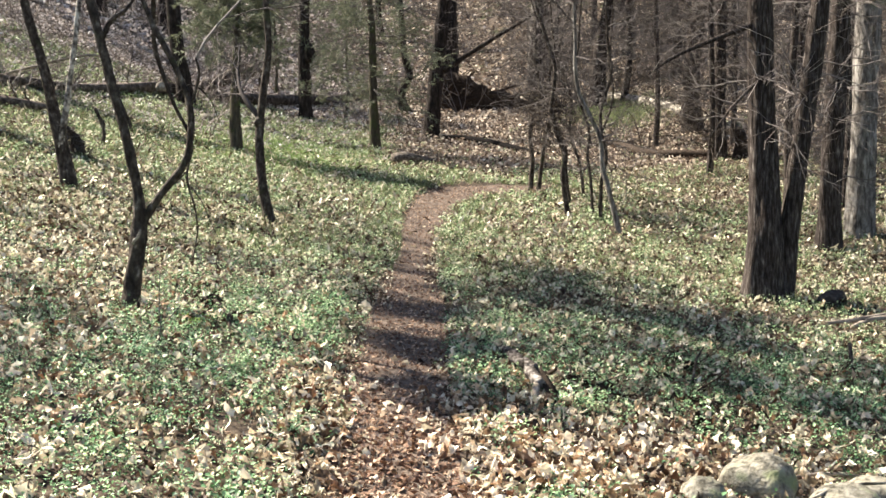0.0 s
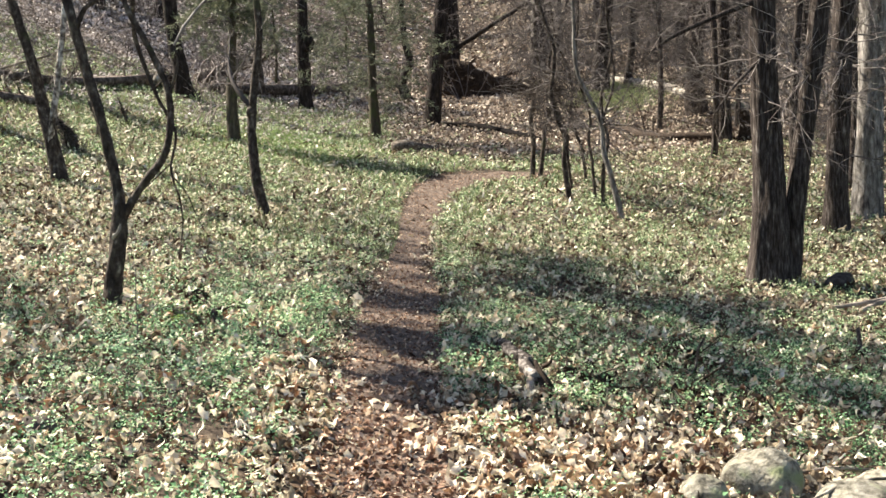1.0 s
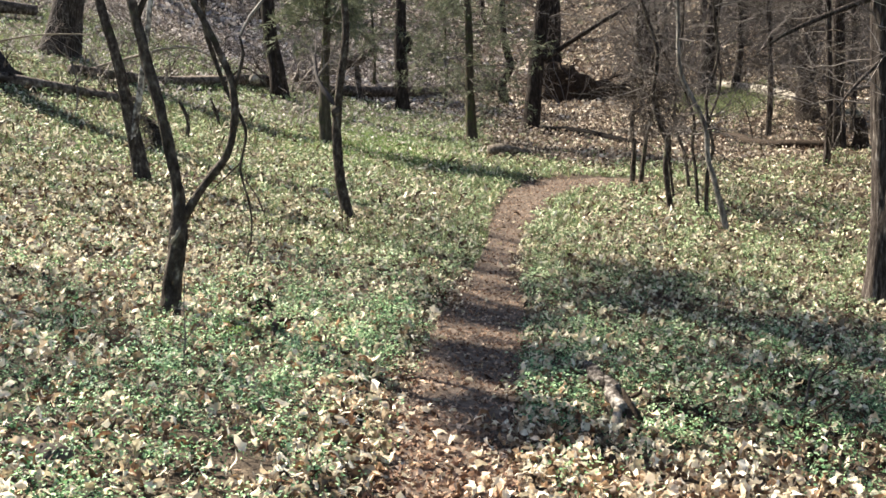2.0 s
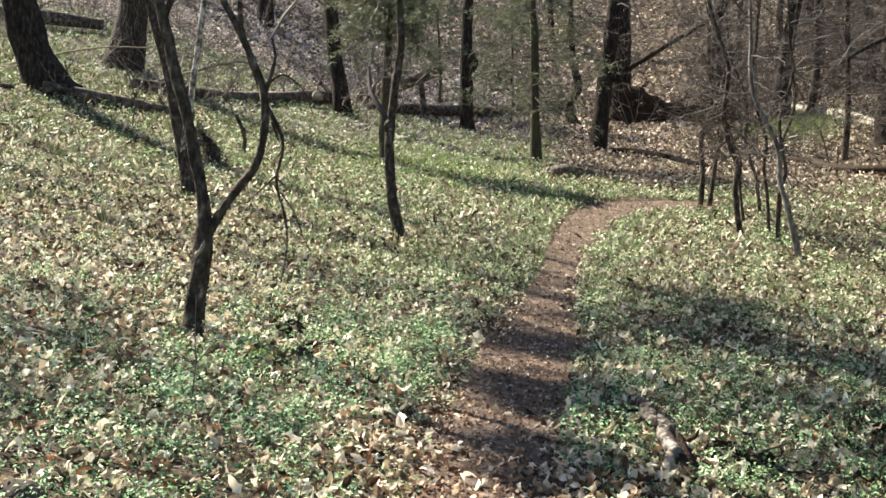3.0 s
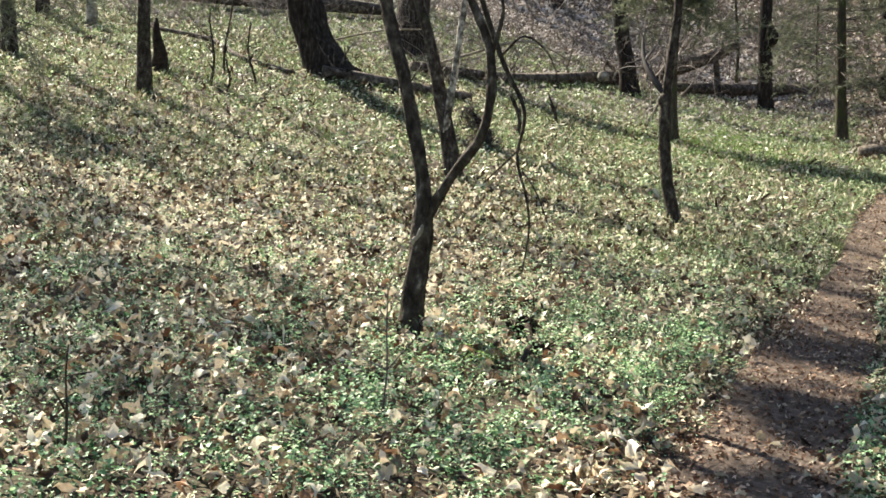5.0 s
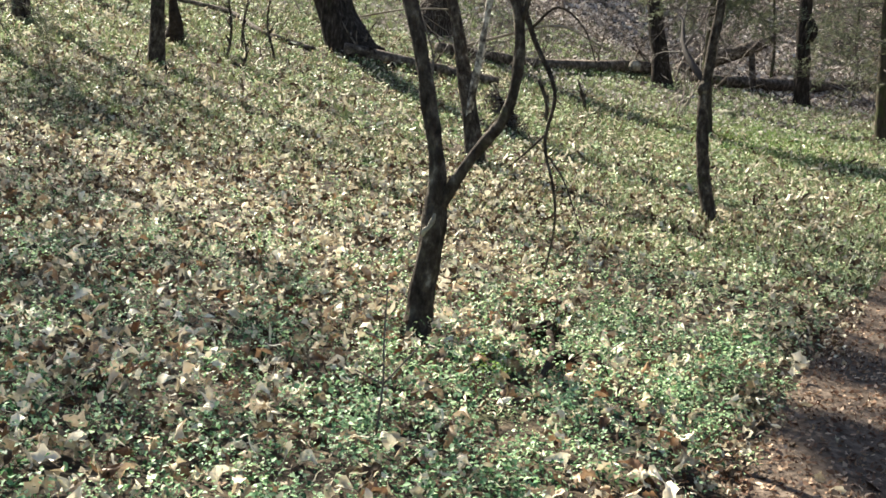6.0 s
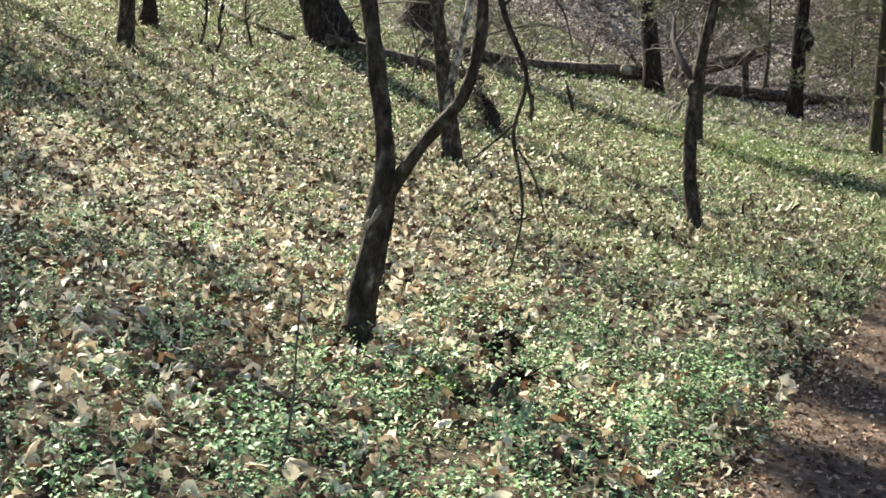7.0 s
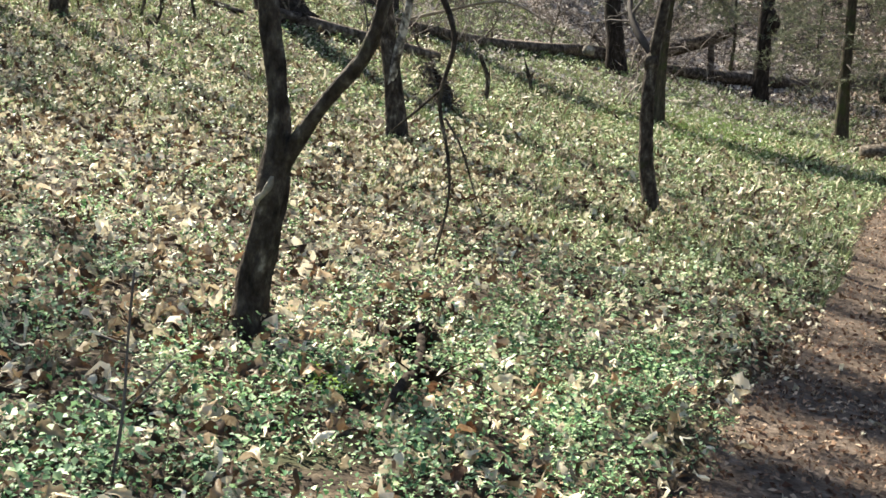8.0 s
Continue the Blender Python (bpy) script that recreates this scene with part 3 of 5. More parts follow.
# the tall group by the right of the trail
tree("cedar_tree", "tall old cedar with furrowed brown bark", [(4.75, 16.5, terrain(4.75, 16.5), 0.25), (4.76, 16.5, 0.76, 0.225), (4.68, 16.5, 2.2, 0.175), (4.62, 16.5, 3.8, 0.165)], BARK_BROWN,
     [[(4.62, 16.45, 3.5, 0.04), (4.3, 16.4, 3.38, 0.034), (3.85, 16.3, 3.21, 0.028), (3.39, 16.2, 3.0, 0.02), (3.05, 16.1, 2.78, 0.008)], [(4.6, 16.4, 2.72, 0.026), (4.23, 16.3, 2.37, 0.018), (3.93, 16.2, 1.99, 0.007)],
      [(4.6, 16.4, 4.1, 0.04), (4.0, 16.2, 3.95, 0.03), (3.2, 16.0, 3.9, 0.02), (2.6, 15.9, 3.7, 0.008)]],
     top=12, seed=101, sides=36, rough=0.12, ridges=0.12, low=(2.2, 5.5, 14, 2.0, 0.010), twig=TWIG, boughs=(4.8, 11.5, 26, 2.0, 4), flare=0.35, step=0.08)
tree("cedar_tree", "leaning cedar trunk growing from the same root", [(5.05, 16.6, terrain(5.05, 16.6), 0.15), (5.14, 16.6, 0.9, 0.135), (5.32, 16.6, 2.4, 0.13), (5.47, 16.6, 3.8, 0.12)], BARK_BROWN, [],
     top=11, seed=102, sides=24, rough=0.12, ridges=0.1, low=(2.0, 5.5, 14, 1.7, 0.008), twig=TWIG_PALE, boughs=(4.8, 10.5, 22, 1.8, 4), flare=0.1, step=0.08)
tree("cedar_tree", "dark upright cedar trunk with dead lower twigs", stand(7.35, 21.5, [(0, 0, 0), (0.02, 0, 1.2), (0.1, 0, 4.4)], 0.22, 0.17), BARK_BROWN, [], top=12, seed=111, ridges=0.15, sides=20,
     low=(1.2, 5.5, 22, 1.7, 0.013), twig=TWIG, boughs=(5.5, 11.5, 22, 1.9, 4), flare=0.2)
tree("tree", "stout tree with pale grey furrowed bark", stand(8.4, 22.9, [(0, 0, 0), (0.02, 0, 1.2), (0.08, 0, 4.6)], 0.26, 0.22), BARK_GREY, [], top=14, crown=3.0, seed=121, ridges=0.2, sides=22,
     low=(2.0, 6.0, 8, 1.6, 0.018), twig=TWIG_PALE, crown_kids=(5, 4, 3), flare=0.25)
tree("tree", "grey-barked tree beside a stouter one", stand(9.35, 23.6, [(0, 0, 0), (0.0, 0, 1.2), (0.05, 0, 4.6)], 0.15, 0.12), BARK_GREY, [], top=11, crown=2.2, seed=122, crown_kids=(4, 4, 3), low=(2.0, 6.0, 6, 1.2, 0.014),
     twig=TWIG_PALE, flare=0.2)
tree("cedar_tree", "reddish-brown cedar with hanging dead twigs", stand(8.4, 33.7, [(0, 0, 0), (-0.02, 0, 1.5), (-0.05, 0, 4.4)], 0.19, 0.15), BARK_BROWN, [], top=10, seed=131, ridges=0.15,
     low=(1.3, 6.5, 60, 2.0, 0.022), twig=TWIG, boughs=(6.0, 9.5, 16, 1.8, 4), flare=0.3)
tree("cedar_tree", "brown cedar trunk with drooping grey twigs on the bank", stand(8.85, 39.0, [(0, 0, 0), (-0.1, 0, 1.5), (0.15, 0, 4.4)], 0.3, 0.24), BARK_BROWN, [], top=11, seed=132, ridges=0.15,
     low=(1.0, 6.5, 64, 2.4, 0.024), twig=TWIG, boughs=(6.0, 10.5, 18, 2.2, 4), flare=0.4)
for _k, (_x, _y) in enumerate(((8.5, 27.6), (9.6, 30.5), (10.9, 29.0), (11.4, 39.5), (10.2, 46.0), (6.8, 53.0))):
    tree("cedar_tree", "thin dark cedar draped with hanging dead twigs", stand(_x, _y, [(0, 0, 0), (-0.06, 0, 1.5), (0.05, 0, 4.0)], 0.1, 0.08), BARK_BROWN, [], top=8.5, seed=134 + _k,
         low=(0.7, 5.5, 44, 1.6, 0.014), twig=TWIG, boughs=(5.5, 8.2, 12, 1.4, 3), flare=0.2)
for _k, (_x, _y) in enumerate(((9.2, 26.0), (7.6, 31.5), (9.3, 35.8), (11.6, 27.2), (12.4, 34.0), (7.3, 37.2))):
    tree("cedar_tree", "shaggy dark cedar with drooping twigs down to the ground", stand(_x, _y, [(0, 0, 0), (0.05, 0, 1.5), (-0.04, 0, 4.0)], 0.085, 0.07), BARK_BROWN, [], top=7.0, seed=310 + _k,
         low=(0.5, 6.0, 52, 1.6, 0.014), twig=BARK_DARK if _k % 2 else TWIG, flare=0.2)
tree("broken_tree", "low dark broken stump beside a cedar", stand(8.95, 33.6, [(0, 0, 0), (0.03, 0, 0.35), (0.0, 0, 0.6), (-0.04, 0, 0.8)], 0.2, 0.12), ROTWOOD, [], top=0.7, seed=133, rough=0.25, flare=0.2)

# thin saplings in a loose clump
for _k, (_x, _y, _lean, _r, _mat) in enumerate([
        (2.66, 28.5, (0.05, 0.14), 0.055, BARK_DARK), (2.85, 28.6, (0.10, 0.3), 0.05, BARK_DARK), (3.07, 24.7, (-0.1, -0.28), 0.052, BARK_DARK), (3.80, 27.6, (-0.1, -0.4), 0.035, BARK_DARK),
        (3.59, 24.7, (-0.06, -0.25), 0.032, BARK_DARK), (3.68, 24.3, (0.02, 0.1), 0.035, BARK_DARK), (3.95, 26.2, (0.05, 0.2), 0.03, BARK_DARK), (3.75, 22.4, (-0.2, -0.62), 0.048, BARK_GREY),
        (3.35, 26.5, (-0.1, -0.35), 0.028, BARK_DARK)]):
    tree("sapling", "thin bare sapling in a loose clump" if _mat is BARK_DARK else "thin grey bare sapling leaning over its neighbours",
         stand(_x, _y, [(0, 0, 0), (_lean[0], 0, 0.8), *[(_lean[0] + (_lean[1] - _lean[0]) * (_h - 0.8) / 1.6 + 0.09 * math.sin(_k * 2.1 + _h * 3.3), 0.06 * _h, _h) for _h in (1.25, 1.7, 2.15, 2.6, 3.05, 3.5)]],
               _r * 1.1, _r * 0.7), _mat, [], top=6.5, crown=1.7, seed=140 + _k, sides=8, step=0.1, rough=0.25,
         low=(1.2, 4.2, 11, 1.2, 0.012), crown_kids=(4, 4, 3), crown_n=8, flare=0.15, group="clump of saplings", category="sapling")

for _k, (_x, _y, _h) in enumerate([(-2.7, 47.5, 5.0), (-5.6, 49.0, 5.5)]):
    tree("young_cedar", "young feathery cedar with thin pale green boughs", stand(_x, _y, [(0, 0, 0), (0.05, 0, 1.0), (0.0, 0, 2.0)], 0.06, 0.05), BARK_MOSSY, [], top=_h, seed=180 + _k, flare=0.1,
         boughs=(1.0, _h - 0.3, 20, 1.7, 4))

_vt = thing("vine_tangle", (2.8, 26.0, 2.3), "dense dark tangle of dead vines hung in the saplings", "vines", kind="stuff")
_rng, _g = random.Random(77), Geo()
for _k in range(80):
    grow(_g, _rng, (2.8 + _rng.gauss(0, 0.2), 26 + _rng.gauss(0, 0.2), 2.55 + _rng.gauss(0, 0.35)), (_rng.gauss(0, 1), _rng.gauss(0, 1), _rng.gauss(0, 0.8)), _rng.uniform(0.4, 0.9), 0.012, 2, 0.8, 0.03, (4, 3), 3, 0.35)
part("vine", _g.mesh("vine", BARK_DARK), _vt, local=False, kind="stuff")

# the upper left
tree("tree", "broad dark trunk leaning over a fallen log", stand(-12.0, 28.9, [(0, 0, 0), (-0.35, 0, 0.8), (-0.6, 0, 1.6), (-1.0, 0, 3.0)], 0.46, 0.36), BARK_DEEP, [], top=14, crown=3.6, seed=151, ridges=0.15, sides=22,
     crown_kids=(4, 4, 3), crown_n=7, flare=0.4)
tree("tree", "large dark brown trunk leaning the other way behind the log", stand(-12.7, 35.0, [(0, 0, 0), (0.2, 0, 0.9), (0.45, 0, 2.2), (0.8, 0, 4.0)], 0.5, 0.36), BARK_BROWN, [], top=6.5, crown=1.6, seed=152, ridges=0.15,
     sides=20, crown_kids=(4, 3, 3), crown_n=6, flare=0.4)
tree("pine_tree", "dark straight pine trunk at the edge of the clearing", stand(-12.55, 22.45, [(0, 0, 0), (0.02, 0, 1.0), (0.05, 0, 3.5), (-0.05, -0.1, 9.0), (-0.3, -0.45, 18.0)], 0.14, 0.06), BARK_DARK, [], top=18.0, seed=161, flare=0.2,
     boughs=(13.8, 17.9, 48, 2.4, 8), tufted=True)
tree("broken_tree", "dark jagged stump beside a tree", stand(-13.9, 24.9, [(0, 0, 0), (0.05, 0, 0.35), (-0.02, 0, 0.7)], 0.2, 0.1), ROTWOOD, [], top=0.75, seed=162, rough=0.35, flare=0.3)
# tall pines up-sun of the clearing, whose tops throw their shade on the trail and beside it
for _px, _py, _lo, _hi, _n, _len, _spray, _seed in ((-17.1, 20.45, 19.7, 20.3, 20, 0.55, 8, 164), (-17.0, 22.25, 19.75, 20.25, 20, 0.5, 8, 167), (-17.2, 24.35, 19.75, 20.25, 18, 0.5, 7, 168), (-21.0, 30.1, 25.2, 27.9, 32, 1.9, 8, 166)):
    _z = terrain(_px, _py)
    tree("pine_tree", "tall slender pine with a tufted dark top", stand(_px, _py, [(0, 0, 0), (0.02, 0, 1.5), (0, 0, 6.0), (0, 0, _hi + 0.2 - _z)], 0.18, 0.05), BARK_DARK, [], top=_hi + 0.2 - _z, seed=_seed, flare=0.2,
         boughs=(_lo - _z, _hi - _z, _n, _len, _spray), tufted=_len > 1)
tree("pine_tree", "ragged young pine with thin boughs beside the clearing", stand(-14.05, 16.0, [(0, 0, 0), (0.02, 0, 1.0), (0.0, 0, 3.0)], 0.13, 0.11), BARK_DARK, [], top=12.2, seed=165, flare=0.2,
     boughs=(4.4, 11.0, 44, 2.3, 3))
tree("pine_tree", "slim pine with low feathery green boughs", stand(-14.4, 20.5, [(0, 0, 0), (0.0, 0, 1.0), (0.03, 0, 3.0)], 0.075, 0.06), BARK_DARK, [], top=6, seed=163, flare=0.2, boughs=(0.5, 5.4, 26, 2.2, 4))
tree("tree", "dark trunk rising beside the end of a fallen log", stand(-7.35, 39.4, [(0, 0, 0), (-0.12, 0, 0.9), (-0.3, 0, 2.0), (-0.45, 0, 4.5)], 0.27, 0.2), BARK_DEEP, [], top=13, crown=3.0, seed=171, crown_kids=(4, 3, 3), crown_n=6, flare=0.2)

# a bare branch hanging almost to the ground
_hb = thing("hanging_branch", (-2.4, 13.1, 0.62), "thin dark dead branch hanging down to the leaves", "branch")
part("stem", limb_mesh("stem", [(-2.42, 13.1, 0.58, 0.006), (-2.36, 13.1, 0.92, 0.009), (-2.38, 13.1, 1.2, 0.011), (-2.46, 13.1, 1.52, 0.013), (-2.4, 13.1, 1.9, 0.016), (-2.58, 13.1, 2.3, 0.02), (-2.75, 13.0, 2.9, 0.024),
                                (-2.7, 12.6, 3.6, 0.024), (-2.9, 12.0, 4.3, 0.024), (-3.0, 11.5, 4.7, 0.024)], BARK_DARK, 0.05, 7, 0.25), _hb, local=False)
for _a in ([(-2.42, 13.1, 1.42, 0.009), (-2.3, 13.1, 1.25, 0.007), (-2.2, 13.1, 1.0, 0.005), (-2.14, 13.1, 0.88, 0.003)], [(-2.44, 13.1, 1.6, 0.01), (-2.6, 13.1, 1.45, 0.008), (-2.75, 13.1, 1.32, 0.005)],
           [(-2.6, 13.1, 2.35, 0.012), (-2.4, 13.1, 2.5, 0.01), (-2.2, 13.1, 2.35, 0.007), (-2.1, 13.1, 2.1, 0.004)]):
    part("side_twig", limb_mesh("side_twig", _a, BARK_DARK, 0.05, 5, 0.2), _hb, local=False)


log("fallen_log", "long dark fallen trunk lying across the clearing", lay([(-11.4, 32.3, 0.13, 0.12), (-10.6, 33.6, 0.14, 0.08), (-9.8, 35.2, 0.15, 0.05), (-9.1, 37.6, 0.17, 0.05), (-8.4, 40.0, 0.19, 0.1), (-7.6, 41.2, 0.2, 0.1)]),
    BARK_LOG, rough=0.3, snags=9, seed=5)
log("fallen_log", "dark rotten trunk propped up the slope on its stub", [(-7.7, 43.4, terrain(-7.7, 43.4) + 0.15, 0.22), (-6.9, 44.0, 4.12, 0.24), (-6.1, 44.0, 4.36, 0.22), (-5.4, 44.0, 4.62, 0.2), (-4.9, 44.0, 4.85, 0.12)], BARK_LOG, seed=6)
log("prop_branch", "dark stub propping a rotten trunk", [(-5.5, 44.05, terrain(-5.5, 44) - 0.05, 0.12), (-5.55, 44.0, 4.1, 0.1), (-5.6, 44.0, 4.5, 0.08)], BARK_LOG, seed=16, category="branch")
log("fallen_log", "low dark log half sunk in leaf litter", lay([(-7.0, 42.2, 0.16, 0.1), (-6.3, 43.0, 0.2, 0.1), (-4.6, 46.3, 0.22, 0.1), (-3.4, 49.6, 0.22, 0.1), (-2.2, 53.0, 0.2, 0.1), (-1.0, 55.0, 0.16, 0.1)]), BARK_LOG, seed=7)
log("fallen_pole", "thin fallen trunk lying along the bank", lay([(-17.5, 30.0, 0.05, 0.2), (-15.6, 29.6, 0.06, 0.12), (-13.9, 28.2, 0.06, 0.05), (-12.4, 27.9, 0.05, 0.03)]), BARK_LOG, snags=3, seed=8)
log("fallen_log", "dark fallen trunk beside a broad leaning tree", lay([(-11.9, 28.3, 0.15, 0.1), (-11.1, 28.9, 0.16, 0.05), (-10.2, 29.6, 0.15, 0.05), (-9.2, 30.6, 0.13, 0.02)]), BARK_LOG, snags=5, seed=9)
log("fallen_log", "long grey fallen trunk high on the brushy slope", lay([(-22.5, 35.0, 0.16, 0.25), (-20.2, 35.6, 0.2, 0.2), (-18.4, 37.2, 0.22, 0.2), (-16.6, 38.4, 0.22, 0.2), (-15.2, 39.6, 0.16, 0.2)]),
    BARK_LOG, snags=5, seed=17)
log("fallen_log", "bleached pale fallen trunk on the far bank", lay([(7.6, 49.8, 0.15, 0.08), (8.5, 46.5, 0.17, 0.05), (9.2, 43.2, 0.17, 0.03), (9.8, 40.4, 0.12, 0.0)]), PALEWOOD, seed=10)
log("bare_pole", "thin bare grey pole leaning across dark trunks", [(-15.5, 30.6, 3.6, 0.022), (-13.4, 30.6, 4.05, 0.026), (-11.6, 30.6, 4.35, 0.024), (-10.2, 30.6, 4.35, 0.016)], DEADWOOD, 7, seed=12, category="branch")
log("bare_pole", "fallen grey branch propped in the brush", [(-11.5, 33.0, 3.55, 0.04), (-10.2, 33.0, 3.9, 0.04), (-8.6, 33.0, 4.2, 0.03), (-7.4, 33.0, 3.7, 0.02)], DEADWOOD, 7, snags=2, seed=13, category="branch")
log("rotten_log", "flat rotten log with a hollow dark end beside the footpath", lay([(-0.66, 33.3, 0.15, 0.04), (-0.35, 33.4, 0.18, 0.05), (0.05, 33.7, 0.13, 0.03), (0.5, 34.2, 0.06, 0.02)]), WEATHERED, seed=14, rough=0.3)

# broken branch beside the trail, its end rotted open
_bb = thing("broken_branch", (0.95, 9.9, terrain(0.95, 9.9)), "broken weathered branch with a rotten open end among leaves", "branch")
def _near(x, y, h, r):
    return (x, y, terrain(x, y) + h, r)


part("stem", limb_mesh("stem", [_near(0.76, 11.2, 0.03, 0.03), _near(0.86, 10.65, 0.11, 0.05), _near(0.83, 10.3, 0.14, 0.054), _near(0.96, 9.95, 0.12, 0.05), _near(0.92, 9.7, 0.14, 0.062), _near(0.98, 9.42, 0.12, 0.056)],
                       BARK_MOTTLED, 0.022, 16, 0.7, 0.3, 3), _bb, "mottled grey and black bark", local=False)
part("rotten_end", limb_mesh("rotten_end", [_near(1.08, 9.32, 0.0, 0.055), _near(1.04, 9.4, 0.09, 0.05), _near(1.01, 9.48, 0.17, 0.03), _near(0.98, 9.55, 0.25, 0.008)], ROTWOOD, 0.03, 12, 0.6, 0.3, 8), _bb,
     "dark brown upright shard of rotten wood", local=False)
part("splinter", limb_mesh("splinter", [_near(0.97, 9.6, 0.15, 0.03), _near(0.93, 9.35, 0.10, 0.032), _near(0.91, 9.12, 0.02, 0.012)], DEADWOOD, 0.04, 8, 0.35), _bb, local=False)
for _a in ([_near(1.05, 9.5, 0.22, 0.022), _near(1.09, 9.42, 0.27, 0.014), _near(1.1, 9.4, 0.31, 0.005)], [_near(1.12, 9.4, 0.14, 0.02), _near(1.2, 9.3, 0.1, 0.014), _near(1.27, 9.15, 0.02, 0.006)]):
    part("splinter", limb_mesh("splinter", _a, ROTWOOD, 0.03, 6, 0.3), _bb, local=False)


def twig_heap(label, places, seed, count=26, mat=ROTWOOD):
    """Flat dark twigs and crumbled bark heaped along a line of places (x, y, spread)."""
    rng = random.Random(seed)
    base = thing("twig_heap", (*places[0][:2], terrain(*places[0][:2])), label, "twigs", kind="stuff")
    for x, y, s in places:
        g = Geo()
        for _ in range(count):
            px, py = x + rng.gauss(0, s), y + rng.gauss(0, s)
            th = rng.uniform(0, 6.28)
            grow(g, rng, (px, py, terrain(px, py) + rng.uniform(0.02, 0.10)), (math.cos(th), math.sin(th), rng.uniform(-0.05, 0.35)), rng.uniform(0.12, 0.5), rng.uniform(0.004, 0.012), 1, 0.7, 0.03, (3,), 4, 0.3)
        part("twigs", g.mesh("twigs", mat), base, local=False, kind="stuff")
    rs = np.random.RandomState(seed)
    x, y = np.concatenate([rs.normal(p[0], p[2], 3 * count) for p in places]), np.concatenate([rs.normal(p[1], p[2], 3 * count) for p in places])
    z = np.array([terrain(a, c) for a, c in zip(x, y)]) + 0.06 + 0.04 * rs.rand(len(x))
    v, t = spread([leaf_shape(k, 4) for k in range(6)], rs, x, y, z, rs.uniform(0.05, 0.11, len(x)), 0.7)
    part("bark_bits", tri_mesh("bark_bits", v, t, mat), base, local=False, kind="stuff")
    return base


# dark broken twig by the forked tree
_dk = thing("dead_twig", (-1.9, 11.55, terrain(-1.9, 11.55)), "black broken twig standing among dry leaves", "branch")
for _a in ([(-1.62, 10.45, 0.03, 0.010), (-1.66, 10.7, 0.10, 0.018), (-1.70, 10.95, 0.12, 0.022), (-1.76, 11.2, 0.09, 0.014), (-1.84, 11.45, 0.10, 0.018), (-1.95, 11.75, 0.09, 0.02), (-2.02, 11.9, 0.07, 0.02)], [(-1.82, 11.4, 0.10, 0.012), (-1.72, 11.36, 0.09, 0.009), (-1.64, 11.38, 0.05, 0.005)]):
    part("twig", limb_mesh("twig", [(x, y, terrain(x, y) + h, r) for x, y, h, r in _a], ROTWOOD, 0.02, 9, 0.8, 0.5), _dk, local=False)
_bm = bmesh.new()
bmesh.ops.create_icosphere(_bm, subdivisions=4, radius=1.0)
for _v in _bm.verts:
    _v.co *= 1 + 0.55 * noise.noise(_v.co * 1.8) + 0.35 * noise.noise(_v.co * 5.0)
    _v.co = Vector((-2.0 + 0.085 * _v.co.x, 11.85 + 0.09 * _v.co.y, terrain(-2.0, 11.85) + 0.065 + 0.075 * _v.co.z))
_me = bpy.data.meshes.new("rotten_knot")
_bm.to_mesh(_me)
_bm.free()
_me.materials.append(ROTWOOD)
part("rotten_knot", _me, _dk, "dark crumbling knot of rotten wood", local=False)


def stem(name, label, rows, mat, shoots=2, seed=1):
    base = thing(name, rows[0][:3], label, "sapling")
    part("stem", limb_mesh("stem", rows, mat, 0.06, 6, 0.1), base, local=False)
    rng = random.Random(seed)
    for _ in range(shoots):
        q = rng.choice(rows[1:-1])
        e = Vector(q[:3]) + Vector((rng.uniform(-0.16, 0.16), rng.uniform(-0.05, 0.05), rng.uniform(0.02, 0.22)))
        part("shoot", limb_mesh("shoot", [q, (*Vector(q[:3]).lerp(e, 0.5), q[3] * 0.6), (*e, 0.002)], mat, 0.05, 5, 0.1), base, local=False)


stem("seedling", "knee-high bare seedling stem in ground ivy", [(-2.02, 9.4, terrain(-2.02, 9.4), 0.006), (-1.99, 9.4, terrain(-2, 9.4) + 0.25, 0.005), (-2.0, 9.42, terrain(-2, 9.4) + 0.45, 0.004), (-1.99, 9.42, terrain(-2, 9.4) + 0.68, 0.003)], TWIG, 3, 2)
stem("seedling", "thin dark seedling stem beside ground ivy", [(-2.86, 7.89, terrain(-2.86, 7.89), 0.007), (-2.84, 7.89, terrain(-2.86, 7.89) + 0.2, 0.006), (-2.85, 7.9, terrain(-2.86, 7.89) + 0.36, 0.004), (-2.83, 7.9, terrain(-2.86, 7.89) + 0.5, 0.003)], BARK_DARK, 2, 7)
stem("sapling_stump", "short bent dead stem in the grass", [(-6.95, 27.2, terrain(-6.95, 27.2), 0.05), (-6.92, 27.2, terrain(-6.95, 27.2) + 0.4, 0.045), (-7.1, 27.2, terrain(-6.95, 27.2) + 0.85, 0.04)], BARK_DARK, 1, 3)
stem("sapling_stump", "short forked dead stem in the grass", [(-7.05, 30.4, terrain(-7.05, 30.4), 0.045), (-7.1, 30.4, terrain(-7.05, 30.4) + 0.3, 0.04), (-7.25, 30.4, terrain(-7.05, 30.4) + 0.7, 0.02)], BARK_DARK, 4, 4)
for _k, (_x, _y, _h, _dx) in enumerate(((-12.5, 24.6, 1.5, 0.1), (-12.2, 25.8, 1.3, -0.1), (-13.4, 26.7, 1.9, 0.15), (-11.8, 24.0, 0.7, 0.12))):
    stem("seedling", "thin dark bare stem in the brush at the clearing's edge", [(_x + _dx * _f + 0.07 * math.sin(5 * _f + 2 * _k), _y, terrain(_x, _y) + _h * _f, 0.03 - 0.018 * _f) for _f in (0, 0.2, 0.4, 0.6, 0.8, 1.0)], BARK_DARK, 7, 20 + _k)
